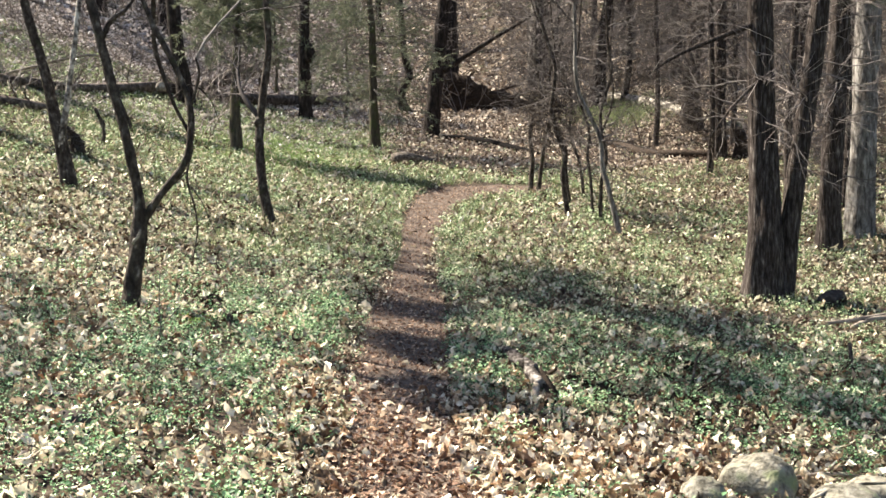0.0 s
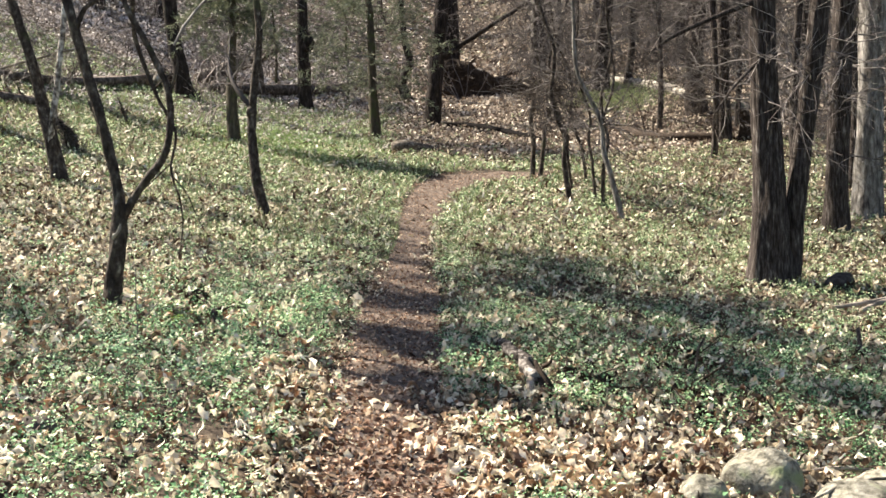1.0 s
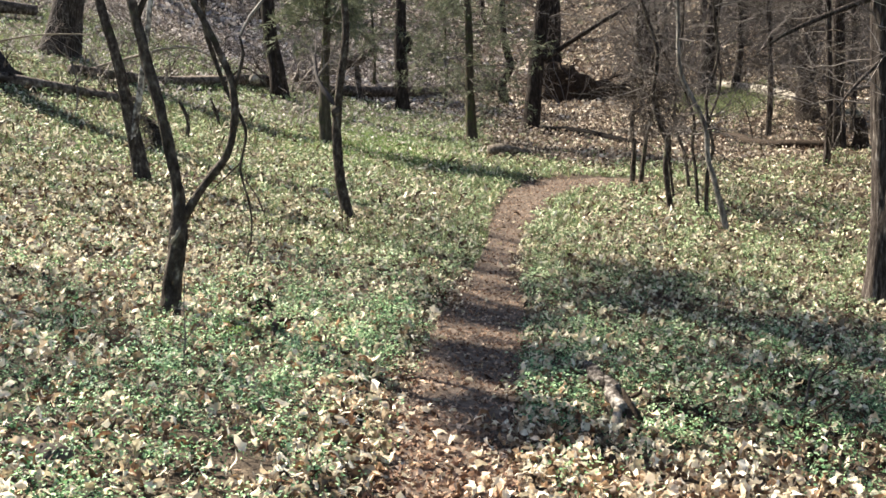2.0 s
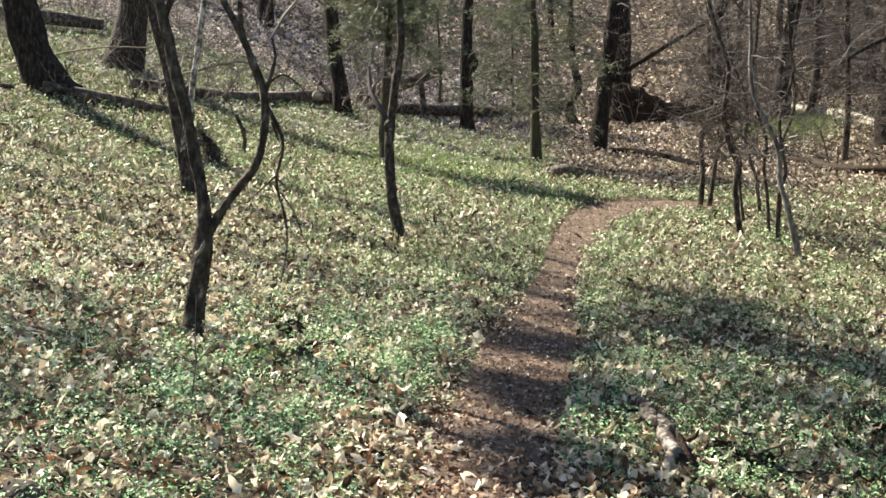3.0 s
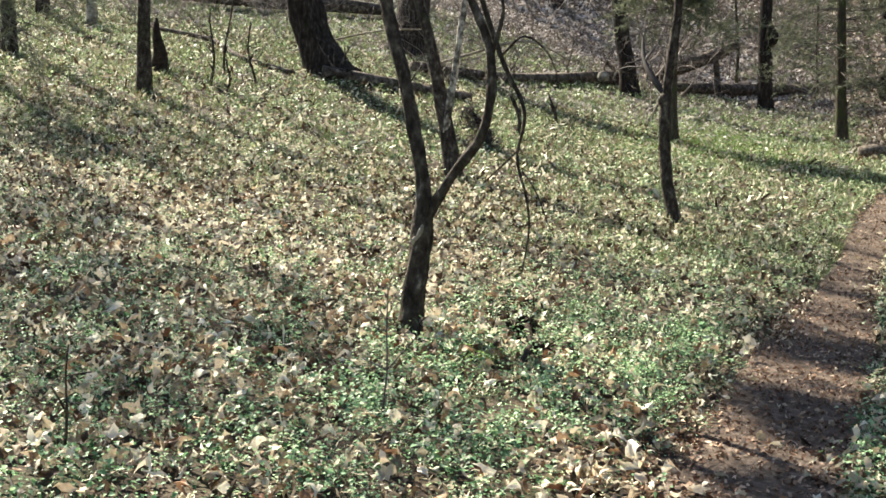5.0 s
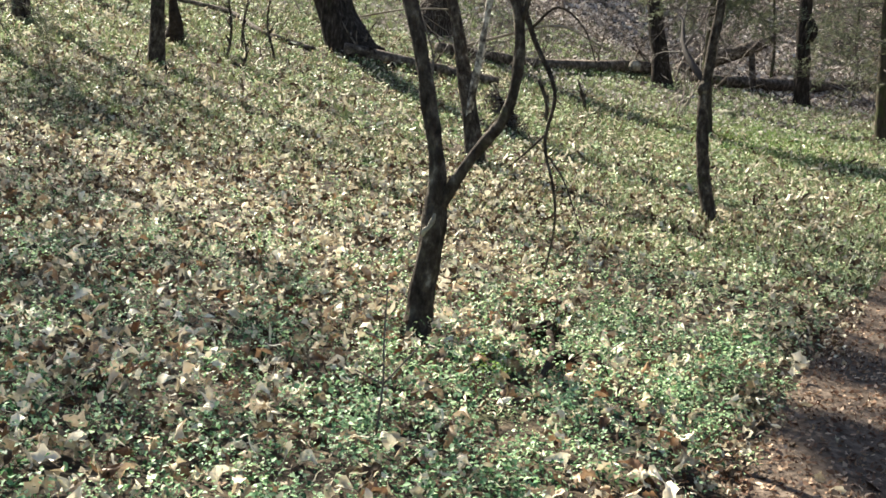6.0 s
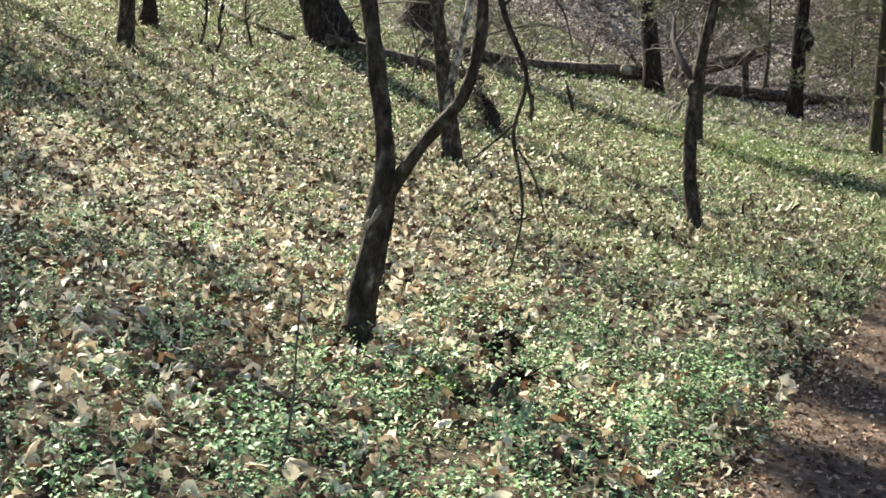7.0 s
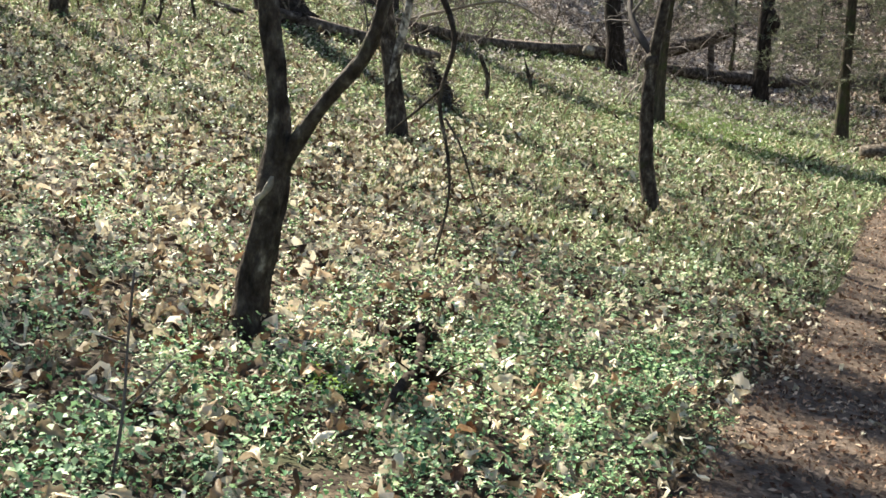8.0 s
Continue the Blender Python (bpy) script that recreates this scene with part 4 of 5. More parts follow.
stem("bleached_stub", "white bleached stub of a dead tree", [(-19.4, 30.0, terrain(-19.4, 30), 0.16), (-19.35, 30.0, terrain(-19.4, 30) + 0.5, 0.14), (-19.45, 30.0, terrain(-19.4, 30) + 1.1, 0.06)], PALEWOOD, 0, 30)
stem("seedling", "thin upright bare stem behind the log", [(-9.3, 27.0, terrain(-9.3, 27), 0.02), (-9.25, 27.0, terrain(-9.3, 27) + 0.7, 0.018), (-9.5, 27.0, terrain(-9.3, 27) + 1.5, 0.012)], TWIG, 3, 5)


# ---- stones ----
def stone(label, x, y, size, mat, sink=0.3, seed=1, turn=0.0):
    bm = bmesh.new()
    bmesh.ops.create_icosphere(bm, subdivisions=4, radius=1.0)
    for v in bm.verts:
        n1 = noise.noise(v.co * 0.9 + Vector((seed * 7.3, 0, 0)))
        n2 = noise.noise(v.co * 2.6 + Vector((0, seed * 3.1, 0)))
        v.co *= 1 + 0.28 * n1 + 0.07 * n2
        v.co.z = max(v.co.z, -0.75)
        v.co = Vector((v.co.x * size[0], v.co.y * size[1], v.co.z * size[2]))
    me = bpy.data.meshes.new("stone")
    bm.to_mesh(me)
    bm.free()
    me.materials.append(mat)
    me.polygons.foreach_set("use_smooth", [True] * len(me.polygons))
    ob = new("stone", me)
    ob.matrix_world = pose(x, y, terrain(x, y) + size[2] * (1 - 2 * sink) * 0.75, 0, 0, turn)
    return tagged(ob, label, "stone")


stone("rounded pale field stone with greenish lichen", 2.12, 7.42, (0.245, 0.23, 0.215), STONE, 0.2, 3)
stone("small pale rounded stone beside a larger one", 1.70, 7.08, (0.135, 0.15, 0.125), STONE, 0.2, 5)
stone("broad tan stone half buried in leaves", 2.62, 7.1, (0.27, 0.24, 0.17), STONE, 0.25, 8)
stone("tan weathered stone at the foot of others", 2.95, 7.55, (0.3, 0.2, 0.15), STONE, 0.25, 9)
stone("dark angular stone among dry leaves", -2.08, 7.2, (0.12, 0.09, 0.08), STONE_DARK, 0.12, 11)
stone("grey stone beside a cedar trunk", 5.62, 16.2, (0.24, 0.16, 0.15), STONE_DARK, 0.2, 13, 30)
stone("pale stone on the log's end", -8.1, 39.0, (0.17, 0.15, 0.17), PALEWOOD, -1.1, 15)
stone("pale stone at the foot of a dark trunk", -6.3, 36.9, (0.25, 0.2, 0.16), STONE, 0.2, 17)
stone("pale stone in short grass", -5.0, 36.4, (0.25, 0.18, 0.13), STONE, 0.2, 19)
stone("pale tan stone below a bank", 9.9, 38.2, (0.32, 0.25, 0.2), STONE, 0.2, 21)
log("pale_stick", "bleached thin stick lying on the stones", lay([(2.2, 6.95, 0.008, 0.1), (2.6, 7.2, 0.01, 0.2), (3.1, 7.4, 0.008, 0.22)], 1), PALEWOOD, 6, seed=20, category="branch")
log("pale_stick", "thin tan dead stick behind the stones", lay([(2.35, 7.75, 0.011, 0.03), (2.7, 7.9, 0.013, 0.06), (3.3, 8.05, 0.010, 0.05)], 1), DEADWOOD, 10, seed=21, category="branch")
log("pale_stick", "bare tan stick on the leaves", lay([(5.2, 14.3, 0.025, 0.06), (5.6, 14.7, 0.03, 0.1), (6.1, 14.9, 0.02, 0.14)], 1), DEADWOOD, 8, seed=22, category="branch")
log("pale_stick", "bent grey branch leaning on the far bank", [(5.4, 40.0, terrain(5.4, 40) + 0.1, 0.06), (5.9, 40.0, terrain(5.9, 40) + 0.35, 0.06), (6.5, 40, terrain(6.5, 40) + 0.5, 0.04)], PALEWOOD, 8, seed=23, category="branch")

# ---- the wood on the far slope ----
def far_trees():
    rng = random.Random(7)
    masters = []
    for k, bark in enumerate((BARK_DEEP, BARK_GREY, BARK_DEEP, BARK_BROWN, BARK_DEEP)):
        x, y = (-24.0 + 11 * k, 62.0 + 4 * (k % 3))
        masters.append((tree("tree", "bare woodland tree on the leaf-covered slope", stand(x, y, [(0, 0, 0), (rng.uniform(-0.2, 0.2), 0, 2), (rng.uniform(-0.6, 0.6), 0, 5)], rng.uniform(0.16, 0.34), 0.15), bark, [], top=rng.uniform(12, 16),
                             crown=3.4, seed=200 + k, sides=8, crown_kids=(4, 4), crown_n=9, low=(1.5, 6.5, 8, 2.4, 0.024), group="woodland on the slope", step=0.6), bark))
    for k in range(90):
        x, y = rng.uniform(-46, 30), rng.uniform(52, 112)
        if k % 3 == 1:
            x, y = rng.uniform(4.5, 20), rng.uniform(47, 66)
        elif k % 6 == 2:
            x, y = rng.uniform(-27, -6), rng.uniform(47, 66)
        if k % 9 == 4:
            x, y = rng.uniform(-62, -24), rng.uniform(28, 62)
        if abs(x - 1.3) < 3 and y < 60:
            continue
        s = rng.uniform(0.75, 1.25)
        ob = copy_thing(rng.choice(masters)[0], pose(x, y, terrain(x, y), rng.uniform(-4, 4), rng.uniform(-4, 4), rng.uniform(0, 360)))
        ob.scale = (s, s, s)


def brush():
    rng = random.Random(17)
    masters = []
    for k in range(6):
        x, y = -10 + 4 * k, 47.0 + (k % 2) * 3
        base = thing("shrub", (x, y, terrain(x, y)), "tangled bare grey-brown woodland shrub", "shrub", "undergrowth")
        for _ in range(7):
            g = Geo()
            th = rng.uniform(0, 6.28)
            grow(g, rng, (x + 0.3 * math.cos(th), y + 0.3 * math.sin(th), base.location.z - 0.05), (math.cos(th) * 0.6, math.sin(th) * 0.6, 1), rng.uniform(1.4, 3.6), 0.024, 2, 0.75, 0.03, (4, 3), 3, 0.22)
            part("stem", g.mesh("stem", TWIG_PALE if k < 3 else TWIG), base, local=False)
        masters.append(base)
    spots = [(rng.uniform(-38, 32), rng.uniform(50, 92)) for _ in range(190)]
    spots += [(rng.uniform(-16, -6), rng.uniform(40, 46)) for _ in range(10)] + [(rng.uniform(10.5, 20), rng.uniform(37, 50)) for _ in range(26)] + [(rng.uniform(4, 20), rng.uniform(50, 62)) for _ in range(60)] + [(rng.uniform(-22, -12.5), rng.uniform(30, 46)) for _ in range(18)] + [(rng.uniform(-50, -20), rng.uniform(28, 50)) for _ in range(24)] + [(-5.8, 33.2), (-11.2, 34.5), (-9.6, 33.0), (-10.6, 31.5)]
    for k, (x, y) in enumerate(spots):
        s = rng.uniform(0.6, 1.3) * (1 if y > 39 else 0.6)
        ob = copy_thing(rng.choice(masters[:3] if x < 0 else masters[3:]), pose(x, y, terrain(x, y), 0, 0, rng.uniform(0, 360)))
        ob.scale = (s, s, s)


far_trees()
brush()


# ---- what covers the ground ----
GX0, GX1, GY0, GY1, GS = -30.0, 24.0, 2.0, 60.0, 0.2
_gx, _gy = np.arange(GX0, GX1 + GS, GS), np.arange(GY0, GY1 + GS, GS)
_gz = np.array([[terrain(x, y) for x in _gx] for y in _gy])


def ground_z(x, y):
    i = np.clip((x - GX0) / GS, 0, len(_gx) - 1.001)
    j = np.clip((y - GY0) / GS, 0, len(_gy) - 1.001)
    a, b = i.astype(int), j.astype(int)
    u, v = i - a, j - b
    return (_gz[b, a] * (1 - u) + _gz[b, a + 1] * u) * (1 - v) + (_gz[b + 1, a] * (1 - u) + _gz[b + 1, a + 1] * u) * v


_td = np.array([[trail_gap(x, y) if y < 33 and abs(x) < 12 else 9.0 for x in _gx] for y in _gy])


def trail_at(x, y):
    i = np.clip(np.round((x - GX0) / GS).astype(int), 0, len(_gx) - 1)
    j = np.clip(np.round((y - GY0) / GS).astype(int), 0, len(_gy) - 1)
    return _td[j, i]


_gn = np.array([[0.6 * noise.noise((x * 0.45, y * 0.45, 9.0)) + 0.5 * noise.noise((x * 1.6, y * 1.6, 2.0)) for x in _gx] for y in _gy])


def greenness(x, y):
    """0 where dry leaves lie thick, 1 where ground ivy and grass grow through."""
    i = np.clip(np.round((x - GX0) / GS).astype(int), 0, len(_gx) - 1)
    j = np.clip(np.round((y - GY0) / GS).astype(int), 0, len(_gy) - 1)
    g = 0.48 + 0.5 * _gn[j, i]
    g -= 0.22 * np.exp(-(((x + 5.6) / 2.2) ** 2 + ((y - 15.5) / 3.4) ** 2))
    g -= 1.0 * np.exp(-(((x - 1.5) / 1.0) ** 2 + ((y - 7.7) / 0.95) ** 2))
    g -= 0.4 * np.exp(-((trail_at(x, y) - 1.0) / 0.7) ** 2) * (y < 9.8)
    g += 0.42 * np.exp(-(((trail_at(x, y) - 1.7) / 1.1) ** 2)) * (y > 10)
    g += 0.3 * np.exp(-(((y - 27) / 5.0) ** 2)) * (x < 1)
    g += 0.3 * np.exp(-(((x + 1.5) / 1.5) ** 2 + ((y - 11.0) / 3.4) ** 2))
    g += 0.4 * np.exp(-(((x - 2.6) / 2.0) ** 2 + ((y - 13.2) / 2.6) ** 2))
    g += 0.12 * np.exp(-(((y - 9.2) / 2.0) ** 2)) * (x < -0.9)
    g += 0.48 * np.exp(-(((x + 1.2) / 1.4) ** 2 + ((y - 15.2) / 3.2) ** 2))
    g += 0.3 * np.exp(-(((x - 4.5) / 3.0) ** 2 + ((y - 21.0) / 6.0) ** 2))
    edge = x + 0.9 * _gn[j, i] + 0.8
    g += 0.42 * np.exp(-(((y - 38) / 5.0) ** 2)) * (edge < 0)
    g -= 0.6 * np.clip((y - 32.0) / 2.0, 0, 1) * np.clip(edge / 0.8, 0, 1) + 0.5 * np.clip((y - 43.0) / 3.0, 0, 1) * (edge < 0.4)
    return np.clip(g, 0.0, 1.0)


def scatter(rs, y0, y1, density):
    """Places between y0 and y1 in the wedge of ground that the walk overlooks."""
    left, right = -(0.95 * (y1 - 4.0) + 1.2), 0.42 * y1 + 1.0
    n = int((y1 - y0) * (right - left) * density)
    x, y = rs.uniform(left, right, n), rs.uniform(y0, y1, n)
    keep = (x > -(0.95 * (y - 4.0) + 1.2)) & (x < 0.42 * y + 1.0) & (x > GX0 + 1) & (x < GX1 - 1)
    return x[keep], y[keep]


def leaf_shape(k, rows=6):
    """A dry lobed leaf of length 1, arched along its rib, folded and crumpled: vertices and triangles."""
    rs = np.random.RandomState(40 + k)
    u = np.linspace(-0.5, 0.5, rows + 1)
    width = 0.25 * np.sin(np.pi * np.clip(u + 0.56, 0.02, 1)) ** 0.8 * np.where(np.arange(rows + 1) % 2, 1.18, 0.68) * rs.uniform(0.75, 1.25)
    arch, fold, twist = rs.uniform(-2.2, 2.0), rs.uniform(-0.5, 1.8), rs.uniform(-1.0, 1.0)
    v = []
    for i, (a, w) in enumerate(zip(u, width)):
        z = arch * a * a
        for s in (-1, 0, 1):
            ww = w * rs.uniform(0.8, 1.2)
            v.append((a + (0.05 * s * s), s * ww, z + fold * abs(s) * ww + twist * a * s * 0.6 + 0.075 * rs.randn()))
    t = []
    for i in range(rows):
        o = 3 * i
        t += [(o, o + 1, o + 4), (o, o + 4, o + 3), (o + 1, o + 2, o + 5), (o + 1, o + 5, o + 4)]
    return np.array(v), np.array(t)


def straw(k, steps=7):
    """A thin curling strip of dry leaf or grass, of length about 1."""
    rs = np.random.RandomState(120 + k)
    v, t, a, p = [], [], rs.uniform(0, 6.28), np.zeros(3)
    for i in range(steps):
        w = 0.49 / steps * (1 - abs(i - steps / 2 + 0.5) / (0.64 * steps))
        side = np.array([-np.sin(a), np.cos(a), rs.uniform(-0.4, 0.4)]) * w
        v += [p - side, p + side]
        a += rs.normal(0.2, 0.45)
        p = p + np.array([np.cos(a), np.sin(a), rs.normal(0, 0.35)]) * 1.12 / steps
    for i in range(steps - 1):
        o = 2 * i
        t += [(o, o + 1, o + 3), (o, o + 3, o + 2)]
    return np.array(v), np.array(t)


def small_leaf(k):
    """A bent four-triangle leaf for further off."""
    rs = np.random.RandomState(70 + k)
    c, f = rs.uniform(-0.15, 0.3), rs.uniform(0.1, 0.3)
    w = rs.uniform(0.16, 0.3)
    v = np.array([[-0.5, 0, c], [-0.1, w, f], [0.5, 0.05, c], [0.05, -w, f * rs.uniform(-0.5, 1)], [0, 0, 0]])
    return v, np.array([(4, 0, 1), (4, 1, 2), (4, 2, 3), (4, 3, 0)][::-1])


def turns(rs, n, tilt):
    """Random turns about z with a small tilt, as matrices (n, 3, 3)."""
    a, b, c = rs.uniform(0, 2 * np.pi, n), rs.normal(0, tilt, n), rs.normal(0, tilt, n)
    ca, sa, cb, sb, cc, sc = np.cos(a), np.sin(a), np.cos(b), np.sin(b), np.cos(c), np.sin(c)
    o, l = np.zeros(n), np.ones(n)
    rz = np.stack([ca, -sa, o, sa, ca, o, o, o, l], 1).reshape(n, 3, 3)
    ry = np.stack([cb, o, sb, o, l, o, -sb, o, cb], 1).reshape(n, 3, 3)
    rx = np.stack([l, o, o, o, cc, -sc, o, sc, cc], 1).reshape(n, 3, 3)
    return ry @ rx @ rz


def spread(shapes, rs, x, y, z, size, tilt):
    """All copies of the shapes at those places in one pair of arrays."""
    verts, tris, at0 = [], [], 0
    pick = rs.randint(0, len(shapes), len(x))
    for k, (v, t) in enumerate(shapes):
        i = np.where(pick == k)[0]
        if not len(i):
            continue
        w = np.einsum("nij,kj->nki", turns(rs, len(i), tilt), v) * size[i][:, None, None]
        w += np.stack([x[i], y[i], z[i]], 1)[:, None]
        verts.append(w.reshape(-1, 3))
        tris.append((t[None] + (at0 + len(v) * np.arange(len(i)))[:, None, None]).reshape(-1, 3))
        at0 += len(v) * len(i)
    return np.vstack(verts), np.vstack(tris)


twig_heap("dark rotten bark and twigs beside a broken branch", [(1.3, 9.9, 0.13), (1.5, 9.75, 0.12)], 301, 9)
twig_heap("dark twigs and rotten bark heaped among leaves", [(2.5, 11.2, 0.1), (2.35, 10.4, 0.13), (2.4, 9.7, 0.15)], 302, 7)
twig_heap("dark twigs lying on dry leaves behind stones", [(2.3, 8.9, 0.15)], 303, 6)
twig_heap("black rotten twigs and bark beside a forked tree", [(-1.99, 11.78, 0.06), (-1.72, 11.2, 0.04)], 304, 3)
log("curved_twig", "dark curved twig rising from a heap of twigs", [_near(2.25, 10.2, 0.02, 0.012), _near(2.4, 10.4, 0.12, 0.014), _near(2.47, 10.6, 0.25, 0.012), _near(2.55, 10.65, 0.36, 0.006)], BARK_DARK, 7, seed=31, category="branch")
log("pale_stick", "short pale stick lying on ground ivy", [_near(4.9, 14.4, 0.09, 0.02), _near(5.2, 14.5, 0.12, 0.03), _near(5.7, 14.8, 0.16, 0.035), _near(6.1, 15.0, 0.2, 0.02)], DEADWOOD, 8, seed=32, category="branch")
log("pale_stick", "dark broken stick leaning in leaves", [_near(4.3, 12.0, 0.02, 0.02), _near(4.4, 12.1, 0.12, 0.025), _near(4.45, 12.3, 0.24, 0.02)], BARK_DARK, 8, seed=33, category="branch")


def dry_leaves():
    rs = np.random.RandomState(5)
    base = thing("fallen_leaves", (0, 12, 0), "thick litter of curled tan and brown dry leaves", "leaves", kind="stuff")
    lobed = [leaf_shape(k, 5) for k in range(14)]
    lighter = [leaf_shape(30 + k, 3) for k in range(10)]
    plain = [small_leaf(k) for k in range(8)]
    for y0, y1, dens, shapes, lo, hi in ((4.2, 13, 150, lobed, 0.045, 0.12), (13, 21, 165, lighter, 0.045, 0.11), (21, 33, 50, plain, 0.05, 0.11), (21, 33, 62, [straw(k, 4) for k in range(8)], 0.10, 0.22), (33, 48, 85, plain, 0.08, 0.17), (48, 59, 48, plain, 0.13, 0.27)):
        x, y = scatter(rs, y0, y1, dens)
        keep = rs.rand(len(x)) > np.where(y > 33, 0.85, 0.62) * greenness(x, y)
        keep &= (trail_at(x, y) > 0.95 + 0.25 * rs.rand(len(x))) | (rs.rand(len(x)) < np.where(y < 9.5, 0.22, 0.05))
        x, y = x[keep], y[keep]
        size = lo + (hi - lo) * rs.rand(len(x)) ** 1.3
        z = ground_z(x, y) + 0.02 + np.where(y < 13, 0.08, 0.085) * rs.rand(len(x)) ** 1.4
        z = np.where(trail_at(x, y) < 1, ground_z(x, y) + 0.032, z)
        # the right-hand slope wears warmer leaves than the brushy one across from it
        warm = x + rs.normal(0, 1.2, len(x)) > -2.0
        for mat, pick in ((LEAF, y < 33), (LEAF_SLOPE, (y >= 33) & warm), (LEAF_OLD, (y >= 33) & ~warm)):
            if pick.any():
                v, t = spread(shapes, rs, x[pick], y[pick], z[pick], size[pick], 0.65 if y1 < 14 else 0.8)
                part("litter", tri_mesh("litter", v, t, mat), base, local=False)
    # limp straw-coloured strands among them
    x, y = scatter(rs, 4.2, 15, 75)
    keep = trail_at(x, y) > 0.95
    x, y = x[keep], y[keep]
    v, t = spread([straw(k) for k in range(10)], rs, x, y, ground_z(x, y) + 0.045 + 0.05 * rs.rand(len(x)), rs.uniform(0.05, 0.13, len(x)), 0.5)
    part("straw", tri_mesh("straw", v, t, LEAF), base, "limp straw-coloured strands", local=False)
    # thick fresh tan drifts on both sides of the trail
    x = np.concatenate([rs.normal(1.5, 0.55, 620), rs.normal(-0.75, 0.3, 150), rs.normal(0.55, 0.25, 220), rs.normal(-5.6, 1.5, 300)])
    y = np.concatenate([rs.normal(7.75, 0.55, 620), rs.uniform(6.4, 9.6, 150), rs.uniform(6.4, 9.6, 220), rs.normal(15.5, 2.4, 300)])
    v, t = spread(lobed, rs, x, y, ground_z(x, y) + 0.03 + 0.05 * rs.rand(len(x)), rs.uniform(0.045, 0.11, len(x)), 0.8)
    part("litter", tri_mesh("litter", v, t, LEAF_TAN), base, local=False)
    # thinner cover beside and behind the walk
    n = 15000
    x, y = rs.uniform(-28, 23, n), rs.uniform(-12, 44, n)
    keep = ~((x > -(0.95 * (y - 4.0) + 1.2)) & (x < 0.42 * y + 1.0) & (y > 4.2)) & ((np.abs(x - 0.2) > 0.5) | (y > 4.2))
    x, y = x[keep], y[keep]
    z = np.array([terrain(a, c) for a, c in zip(x, y)]) + 0.03
    v, t = spread(plain, rs, x, y, z, rs.uniform(0.09, 0.2, len(x)), 0.5)
    part("litter", tri_mesh("litter", v, t, LEAF), base, local=False)
    x, y = rs.uniform(-7, 7, 11000), rs.uniform(-6, 7.5, 11000)
    keep = ~((x > -(0.95 * (y - 4.0) + 1.2)) & (x < 0.42 * y + 1.0) & (y > 4.2)) & ((np.abs(x - 0.2) > 0.5) | (y > 4.2))
    x, y = x[keep], y[keep]
    z = np.array([terrain(a, c) for a, c in zip(x, y)]) + 0.02 + 0.05 * rs.rand(len(x))
    v, t = spread(plain, rs, x, y, z, rs.uniform(0.06, 0.14, len(x)), 0.7)
    part("litter", tri_mesh("litter", v, t, LEAF), base, local=False)
    # broken bits underneath
    x, y = scatter(rs, 4.2, 17, 25)
    keep = trail_at(x, y) > 1.0
    x, y = x[keep], y[keep]
    v, t = spread(plain, rs, x, y, ground_z(x, y) + 0.008, rs.uniform(0.03, 0.075, len(x)), 0.35)
    part("litter", tri_mesh("litter", v, t, CHIP), base, local=False)
    # and up the far slope
    n = 46000
    y = 58 + 40 * rs.rand(n) ** 1.3
    x = rs.uniform(-0.62, 0.45, n) * y
    z = np.array([terrain(a, c) for a, c in zip(x, y)]) + 0.03
    warm = x + rs.normal(0, 3.0, n) > -2.0
    for mat, pick in ((LEAF_SLOPE, warm), (LEAF_OLD, ~warm)):
        v, t = spread(plain, rs, x[pick], y[pick], z[pick], rs.uniform(0.18, 0.36, pick.sum()), 0.5)
        part("litter", tri_mesh("litter", v, t, mat), base, local=False)
    # large curled leaves lying on top of the ivy
    x, y = scatter(rs, 6.4, 13, 12)
    keep = trail_at(x, y) > 1.15
    x, y = x[keep], y[keep]
    v, t = spread(lobed, rs, x, y, ground_z(x, y) + 0.075 + 0.03 * rs.rand(len(x)), rs.uniform(0.07, 0.125, len(x)), 1.0)
    part("litter", tri_mesh("litter", v, t, LEAF_TAN), base, "large curled leaves", local=False)
    # the leaves nearest to the trail, one by one
    meshes = [tri_mesh("leaf", *leaf_shape(60 + k, 8), LEAF_OBJ, smooth=True) for k in range(10)]
    rng = random.Random(3)
    made = 0
    while made < 300:
        x, y = rng.uniform(-4.0, 2.4), rng.uniform(6.6, 12.0)
        if x < -(0.95 * (y - 4.0) + 0.6) or (trail_gap(x, y) < 1.05 and rng.random() < 0.93):
            continue
        ob = part("leaf", rng.choice(meshes), base)
        s = rng.uniform(0.075, 0.125)
        ob.matrix_basis = Matrix.Translation((x, y - 12, terrain(x, y) + rng.uniform(0.06, 0.1))) @ Euler((rng.gauss(0, 0.85), rng.gauss(0, 0.85), rng.uniform(0, 6.28))).to_matrix().to_4x4() @ Matrix.Diagonal((s, s, s, 1))
        made += 1
    return base


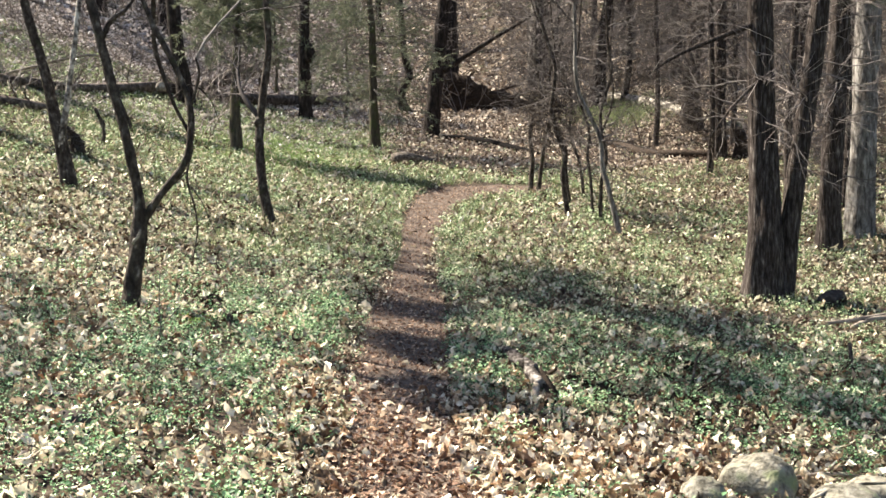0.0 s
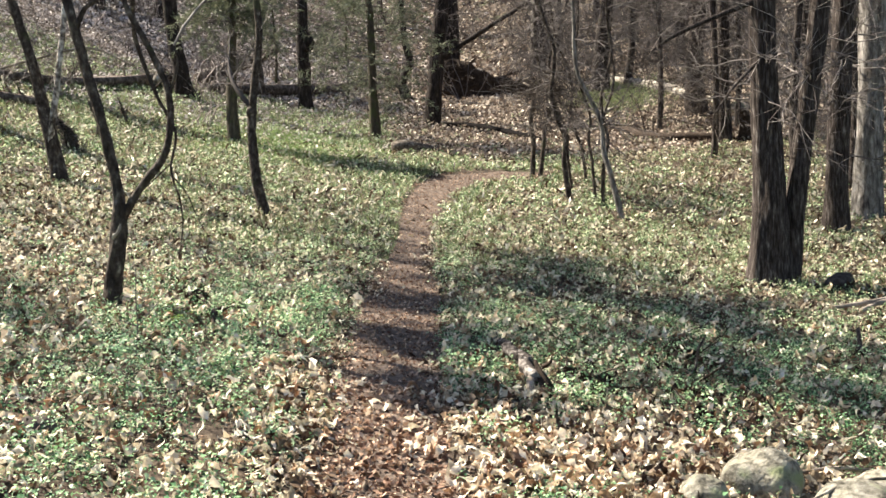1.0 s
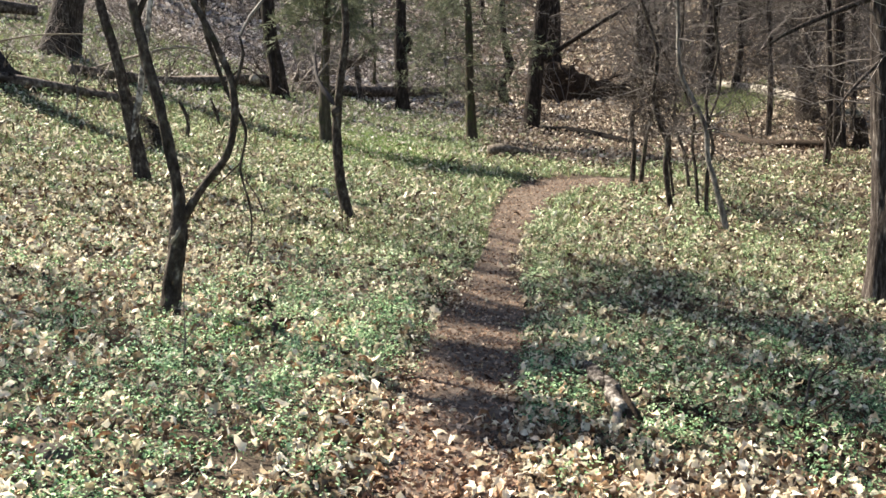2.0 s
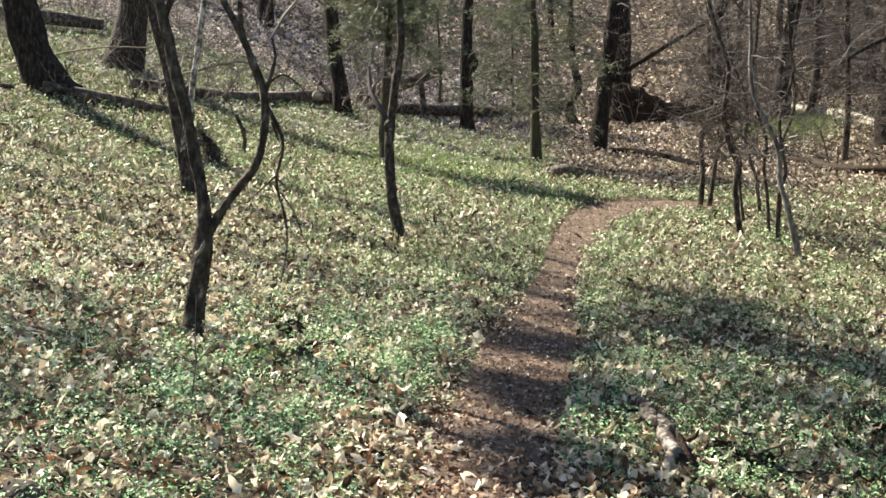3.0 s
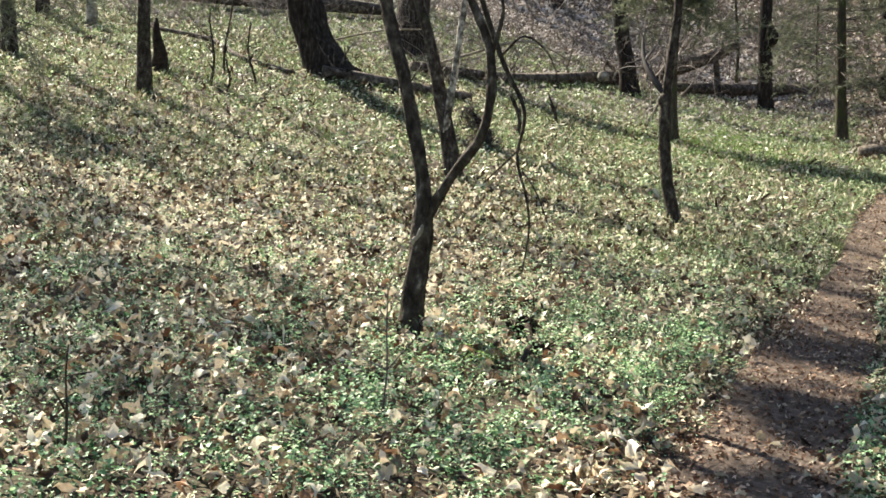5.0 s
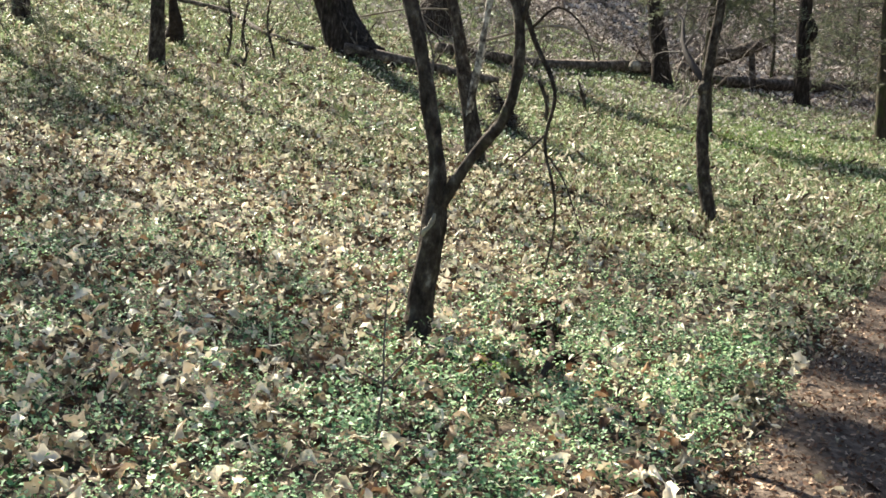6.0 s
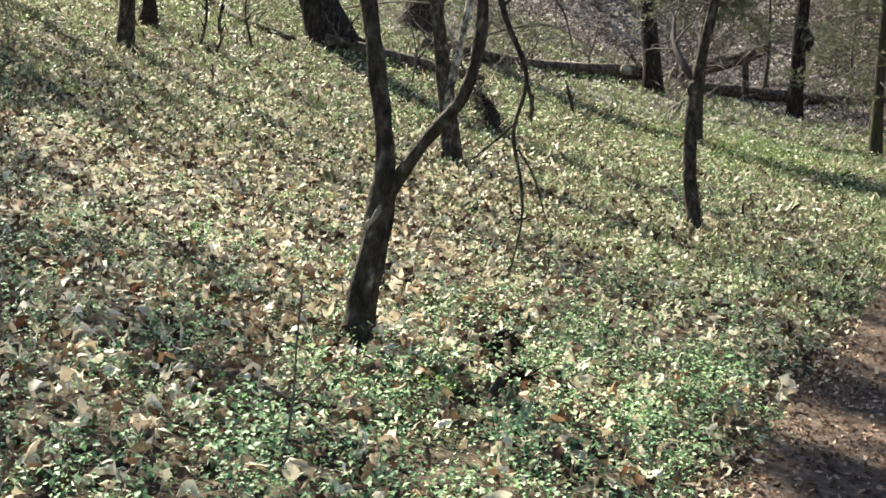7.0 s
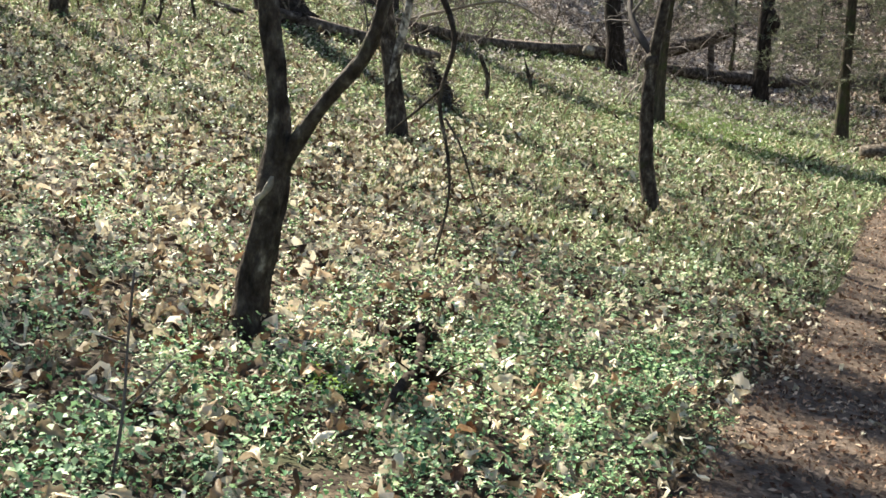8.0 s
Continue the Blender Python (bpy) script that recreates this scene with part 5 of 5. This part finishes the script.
def crumbs():
    rs = np.random.RandomState(9)
    base = thing("leaf_crumbs", (0, 10, 0), "reddish-brown leaf crumbs and bark bits trodden into the footpath", "leaves", kind="stuff")
    plain = [small_leaf(k) for k in range(6)]
    n = 95000
    x, y = rs.uniform(-1.1, 3.4, n), 2.2 + 27.5 * rs.rand(n) ** 1.4
    keep = trail_at(x, y) < 1.05
    x, y = x[keep], y[keep]
    keep = rs.rand(len(x)) < np.where(y < 10, 1.0, np.where(y < 15, 0.85, 0.35))
    x, y = x[keep], y[keep]
    v, t = spread(plain, rs, x, y, ground_z(x, y) + 0.028, rs.uniform(0.016, 0.06, len(x)) * np.where(y < 9.3, 1.2, 0.85), 0.6)
    part("crumbs", tri_mesh("crumbs", v, t, CHIP), base, local=False)
    x, y = rs.uniform(-0.25, 0.65, 9000), rs.uniform(-10, 2.4, 9000)
    z = np.array([terrain(a, c) for a, c in zip(x, y)]) + 0.028
    v, t = spread(plain, rs, x, y, z, rs.uniform(0.025, 0.085, len(x)), 0.4)
    part("crumbs", tri_mesh("crumbs", v, t, CHIP), base, local=False)
    n = 9000
    x, y = rs.uniform(-1.0, 0.9, n), rs.uniform(6.5, 20, n)
    g = trail_at(x, y)
    keep = (g > 0.74) & (g < 1.35) & (rs.rand(n) < 0.6)
    x, y = x[keep], y[keep]
    v, t = spread([leaf_shape(80 + k, 3) for k in range(6)], rs, x, y, ground_z(x, y) + 0.03, rs.uniform(0.03, 0.08, len(x)), 0.5)
    part("shreds", tri_mesh("shreds", v, t, LEAF), base, local=False)


def sprig(k, count, leaf):
    """A little plant: short stems with paired leaves."""
    rs = np.random.RandomState(90 + k)
    v, t = [], []
    for i in range(count):
        h, a, r = rs.uniform(0.015, 0.115), rs.uniform(0, 6.28), rs.uniform(0.0, 0.09)
        c = np.array([r * np.cos(a), r * np.sin(a), h])
        d = np.array([np.cos(a + rs.normal(0, 0.5)), np.sin(a + rs.normal(0, 0.5)), rs.normal(0.1, 0.55)])
        d /= np.linalg.norm(d)
        s = np.cross(d, [0, 0, 1.0]) * 0.42
        ln = leaf * rs.uniform(0.6, 1.25)
        o = len(v)
        v += [c, c + ln * (0.45 * d + s + [0, 0, 0.12]), c + ln * d + [0, 0, -0.15 * ln], c + ln * (0.45 * d - s + [0, 0, 0.12])]
        t += [(o, o + 1, o + 2), (o, o + 2, o + 3)]
    return np.array(v), np.array(t)


def tuft(k):
    rs = np.random.RandomState(190 + k)
    v, t = [], []
    for i in range(9):
        a, r, h = rs.uniform(0, 6.28), rs.uniform(0, 0.05), rs.uniform(0.05, 0.14)
        c = np.array([r * np.cos(a), r * np.sin(a), -0.01])
        b = np.array([np.cos(a), np.sin(a), 0]) * h * rs.uniform(0.3, 0.9)
        s = np.array([-np.sin(a), np.cos(a), 0]) * 0.006
        o = len(v)
        v += [c - s, c + s, c + b + [0, 0, h]]
        t += [(o, o + 1, o + 2)]
    return np.array(v), np.array(t)


def green_cover():
    rs = np.random.RandomState(6)
    base = thing("ground_ivy", (0, 12, 0), "low green ground ivy growing through dry leaves", "ground cover", kind="stuff")
    finest = [sprig(50 + k, 17, 0.023) for k in range(10)]
    fine = [sprig(k, 10, 0.031) for k in range(8)]
    wide = [sprig(20 + k, 7, 0.055) for k in range(6)]
    for y0, y1, dens, shapes in ((4.2, 13, 300, finest), (13, 17, 160, fine), (17, 21, 125, fine), (21, 34, 48, wide), (34, 44, 30, wide)):
        x, y = scatter(rs, y0, y1, dens)
        clump = np.sin(21 * x + 3 * np.sin(13 * y)) * np.sin(17 * y + 2.5 * np.sin(11 * x)) + 0.5 * np.sin(7 * x + 2 * np.sin(5 * y)) * np.sin(6 * y)
        keep = (rs.rand(len(x)) < (0.1 + 0.95 * greenness(x, y)) * np.clip(0.5 + 0.9 * clump, 0.04, 1)) & (trail_at(x, y) > 1.0 + 0.2 * rs.rand(len(x)))
        x, y, clump = x[keep], y[keep], clump[keep]
        size = rs.uniform(0.65, 1.3, len(x)) * (0.85 + 0.45 * np.clip(clump, 0, 1))
        pale = y + rs.normal(0, 1.6, len(x)) > 12.8
        for mat, pick in ((GREEN, ~pale), (GREEN_FAR, pale)):
            if pick.any():
                v, t = spread(shapes, rs, x[pick], y[pick], ground_z(x[pick], y[pick]) + 0.005, size[pick], 0.3)
                part("leaves", tri_mesh("leaves", v, t, mat), base, local=False)
    n = 14000
    x, y = rs.uniform(-26, 22, n), rs.uniform(-11, 30, n)
    keep = ~((x > -(0.95 * (y - 4.0) + 1.2)) & (x < 0.42 * y + 1.0) & (y > 4.2)) & ((np.abs(x - 0.2) > 0.6) | (y > 4.2))
    x, y = x[keep], y[keep]
    v, t = spread(wide, rs, x, y, np.array([terrain(a, c) for a, c in zip(x, y)]) + 0.01, rs.uniform(1.2, 2.4, len(x)), 0.12)
    part("leaves", tri_mesh("leaves", v, t, GREEN), base, local=False)
    x, y = rs.uniform(-7, 7, 9000), rs.uniform(-6, 7.5, 9000)
    keep = ~((x > -(0.95 * (y - 4.0) + 1.2)) & (x < 0.42 * y + 1.0) & (y > 4.2)) & ((np.abs(x - 0.2) > 0.6) | (y > 4.2))
    x, y = x[keep], y[keep]
    v, t = spread(fine, rs, x, y, np.array([terrain(a, c) for a, c in zip(x, y)]) + 0.01, rs.uniform(0.8, 1.5, len(x)), 0.12)
    part("leaves", tri_mesh("leaves", v, t, GREEN), base, local=False)
    grass = thing("grass", (0, 26, 0), "thin short spring grass under the trees", "grass", kind="stuff")
    tufts = [tuft(k) for k in range(6)]
    for y0, y1, dens in ((16, 24, 38), (24, 36, 42), (36, 44, 24)):
        x, y = scatter(rs, y0, y1, dens)
        keep = (rs.rand(len(x)) < greenness(x, y) * np.where(x < 1.5, 1.0, 0.5)) & (trail_at(x, y) > 1.1)
        x, y = x[keep], y[keep]
        v, t = spread(tufts, rs, x, y, ground_z(x, y), rs.uniform(0.8, 1.8, len(x)), 0.12)
        part("blades", tri_mesh("blades", v, t, GRASS), grass, local=False)
    x, y = rs.normal(-3.4, 1.2, 1300), rs.normal(31.8, 1.9, 1300)
    v, t = spread(tufts, rs, x, y, ground_z(x, y), rs.uniform(0.8, 1.6, len(x)), 0.12)
    part("blades", tri_mesh("blades", v, t, FRESH), grass, "bright fresh green grass", local=False)
    moss = thing("moss_bank", (8.1, 46.5, terrain(8.1, 46.5)), "bright green patch of moss and grass on the far bank", "moss", kind="stuff")
    x, y = rs.normal(7.4, 0.7, 2600), rs.normal(46.0, 1.7, 2600)
    v, t = spread(tufts, rs, x, y, ground_z(x, y), rs.uniform(1.2, 2.6, len(x)), 0.15)
    part("blades", tri_mesh("blades", v, t, GRASS), moss, local=False)
    fresh = thing("seedling_clump", (-1.98, 10.9, terrain(-1.98, 10.9)), "small yellow-green clump of fresh seedlings", "plant")
    x, y = rs.normal(-1.98, 0.05, 10), rs.normal(10.9, 0.07, 10)
    v, t = spread([sprig(40, 12, 0.05)], rs, x, y, ground_z(x, y) + 0.03, rs.uniform(0.5, 0.9, len(x)), 0.2)
    part("leaves", tri_mesh("leaves", v, t, BRIGHT), fresh, local=False)


green_cover()
crumbs()
dry_leaves()
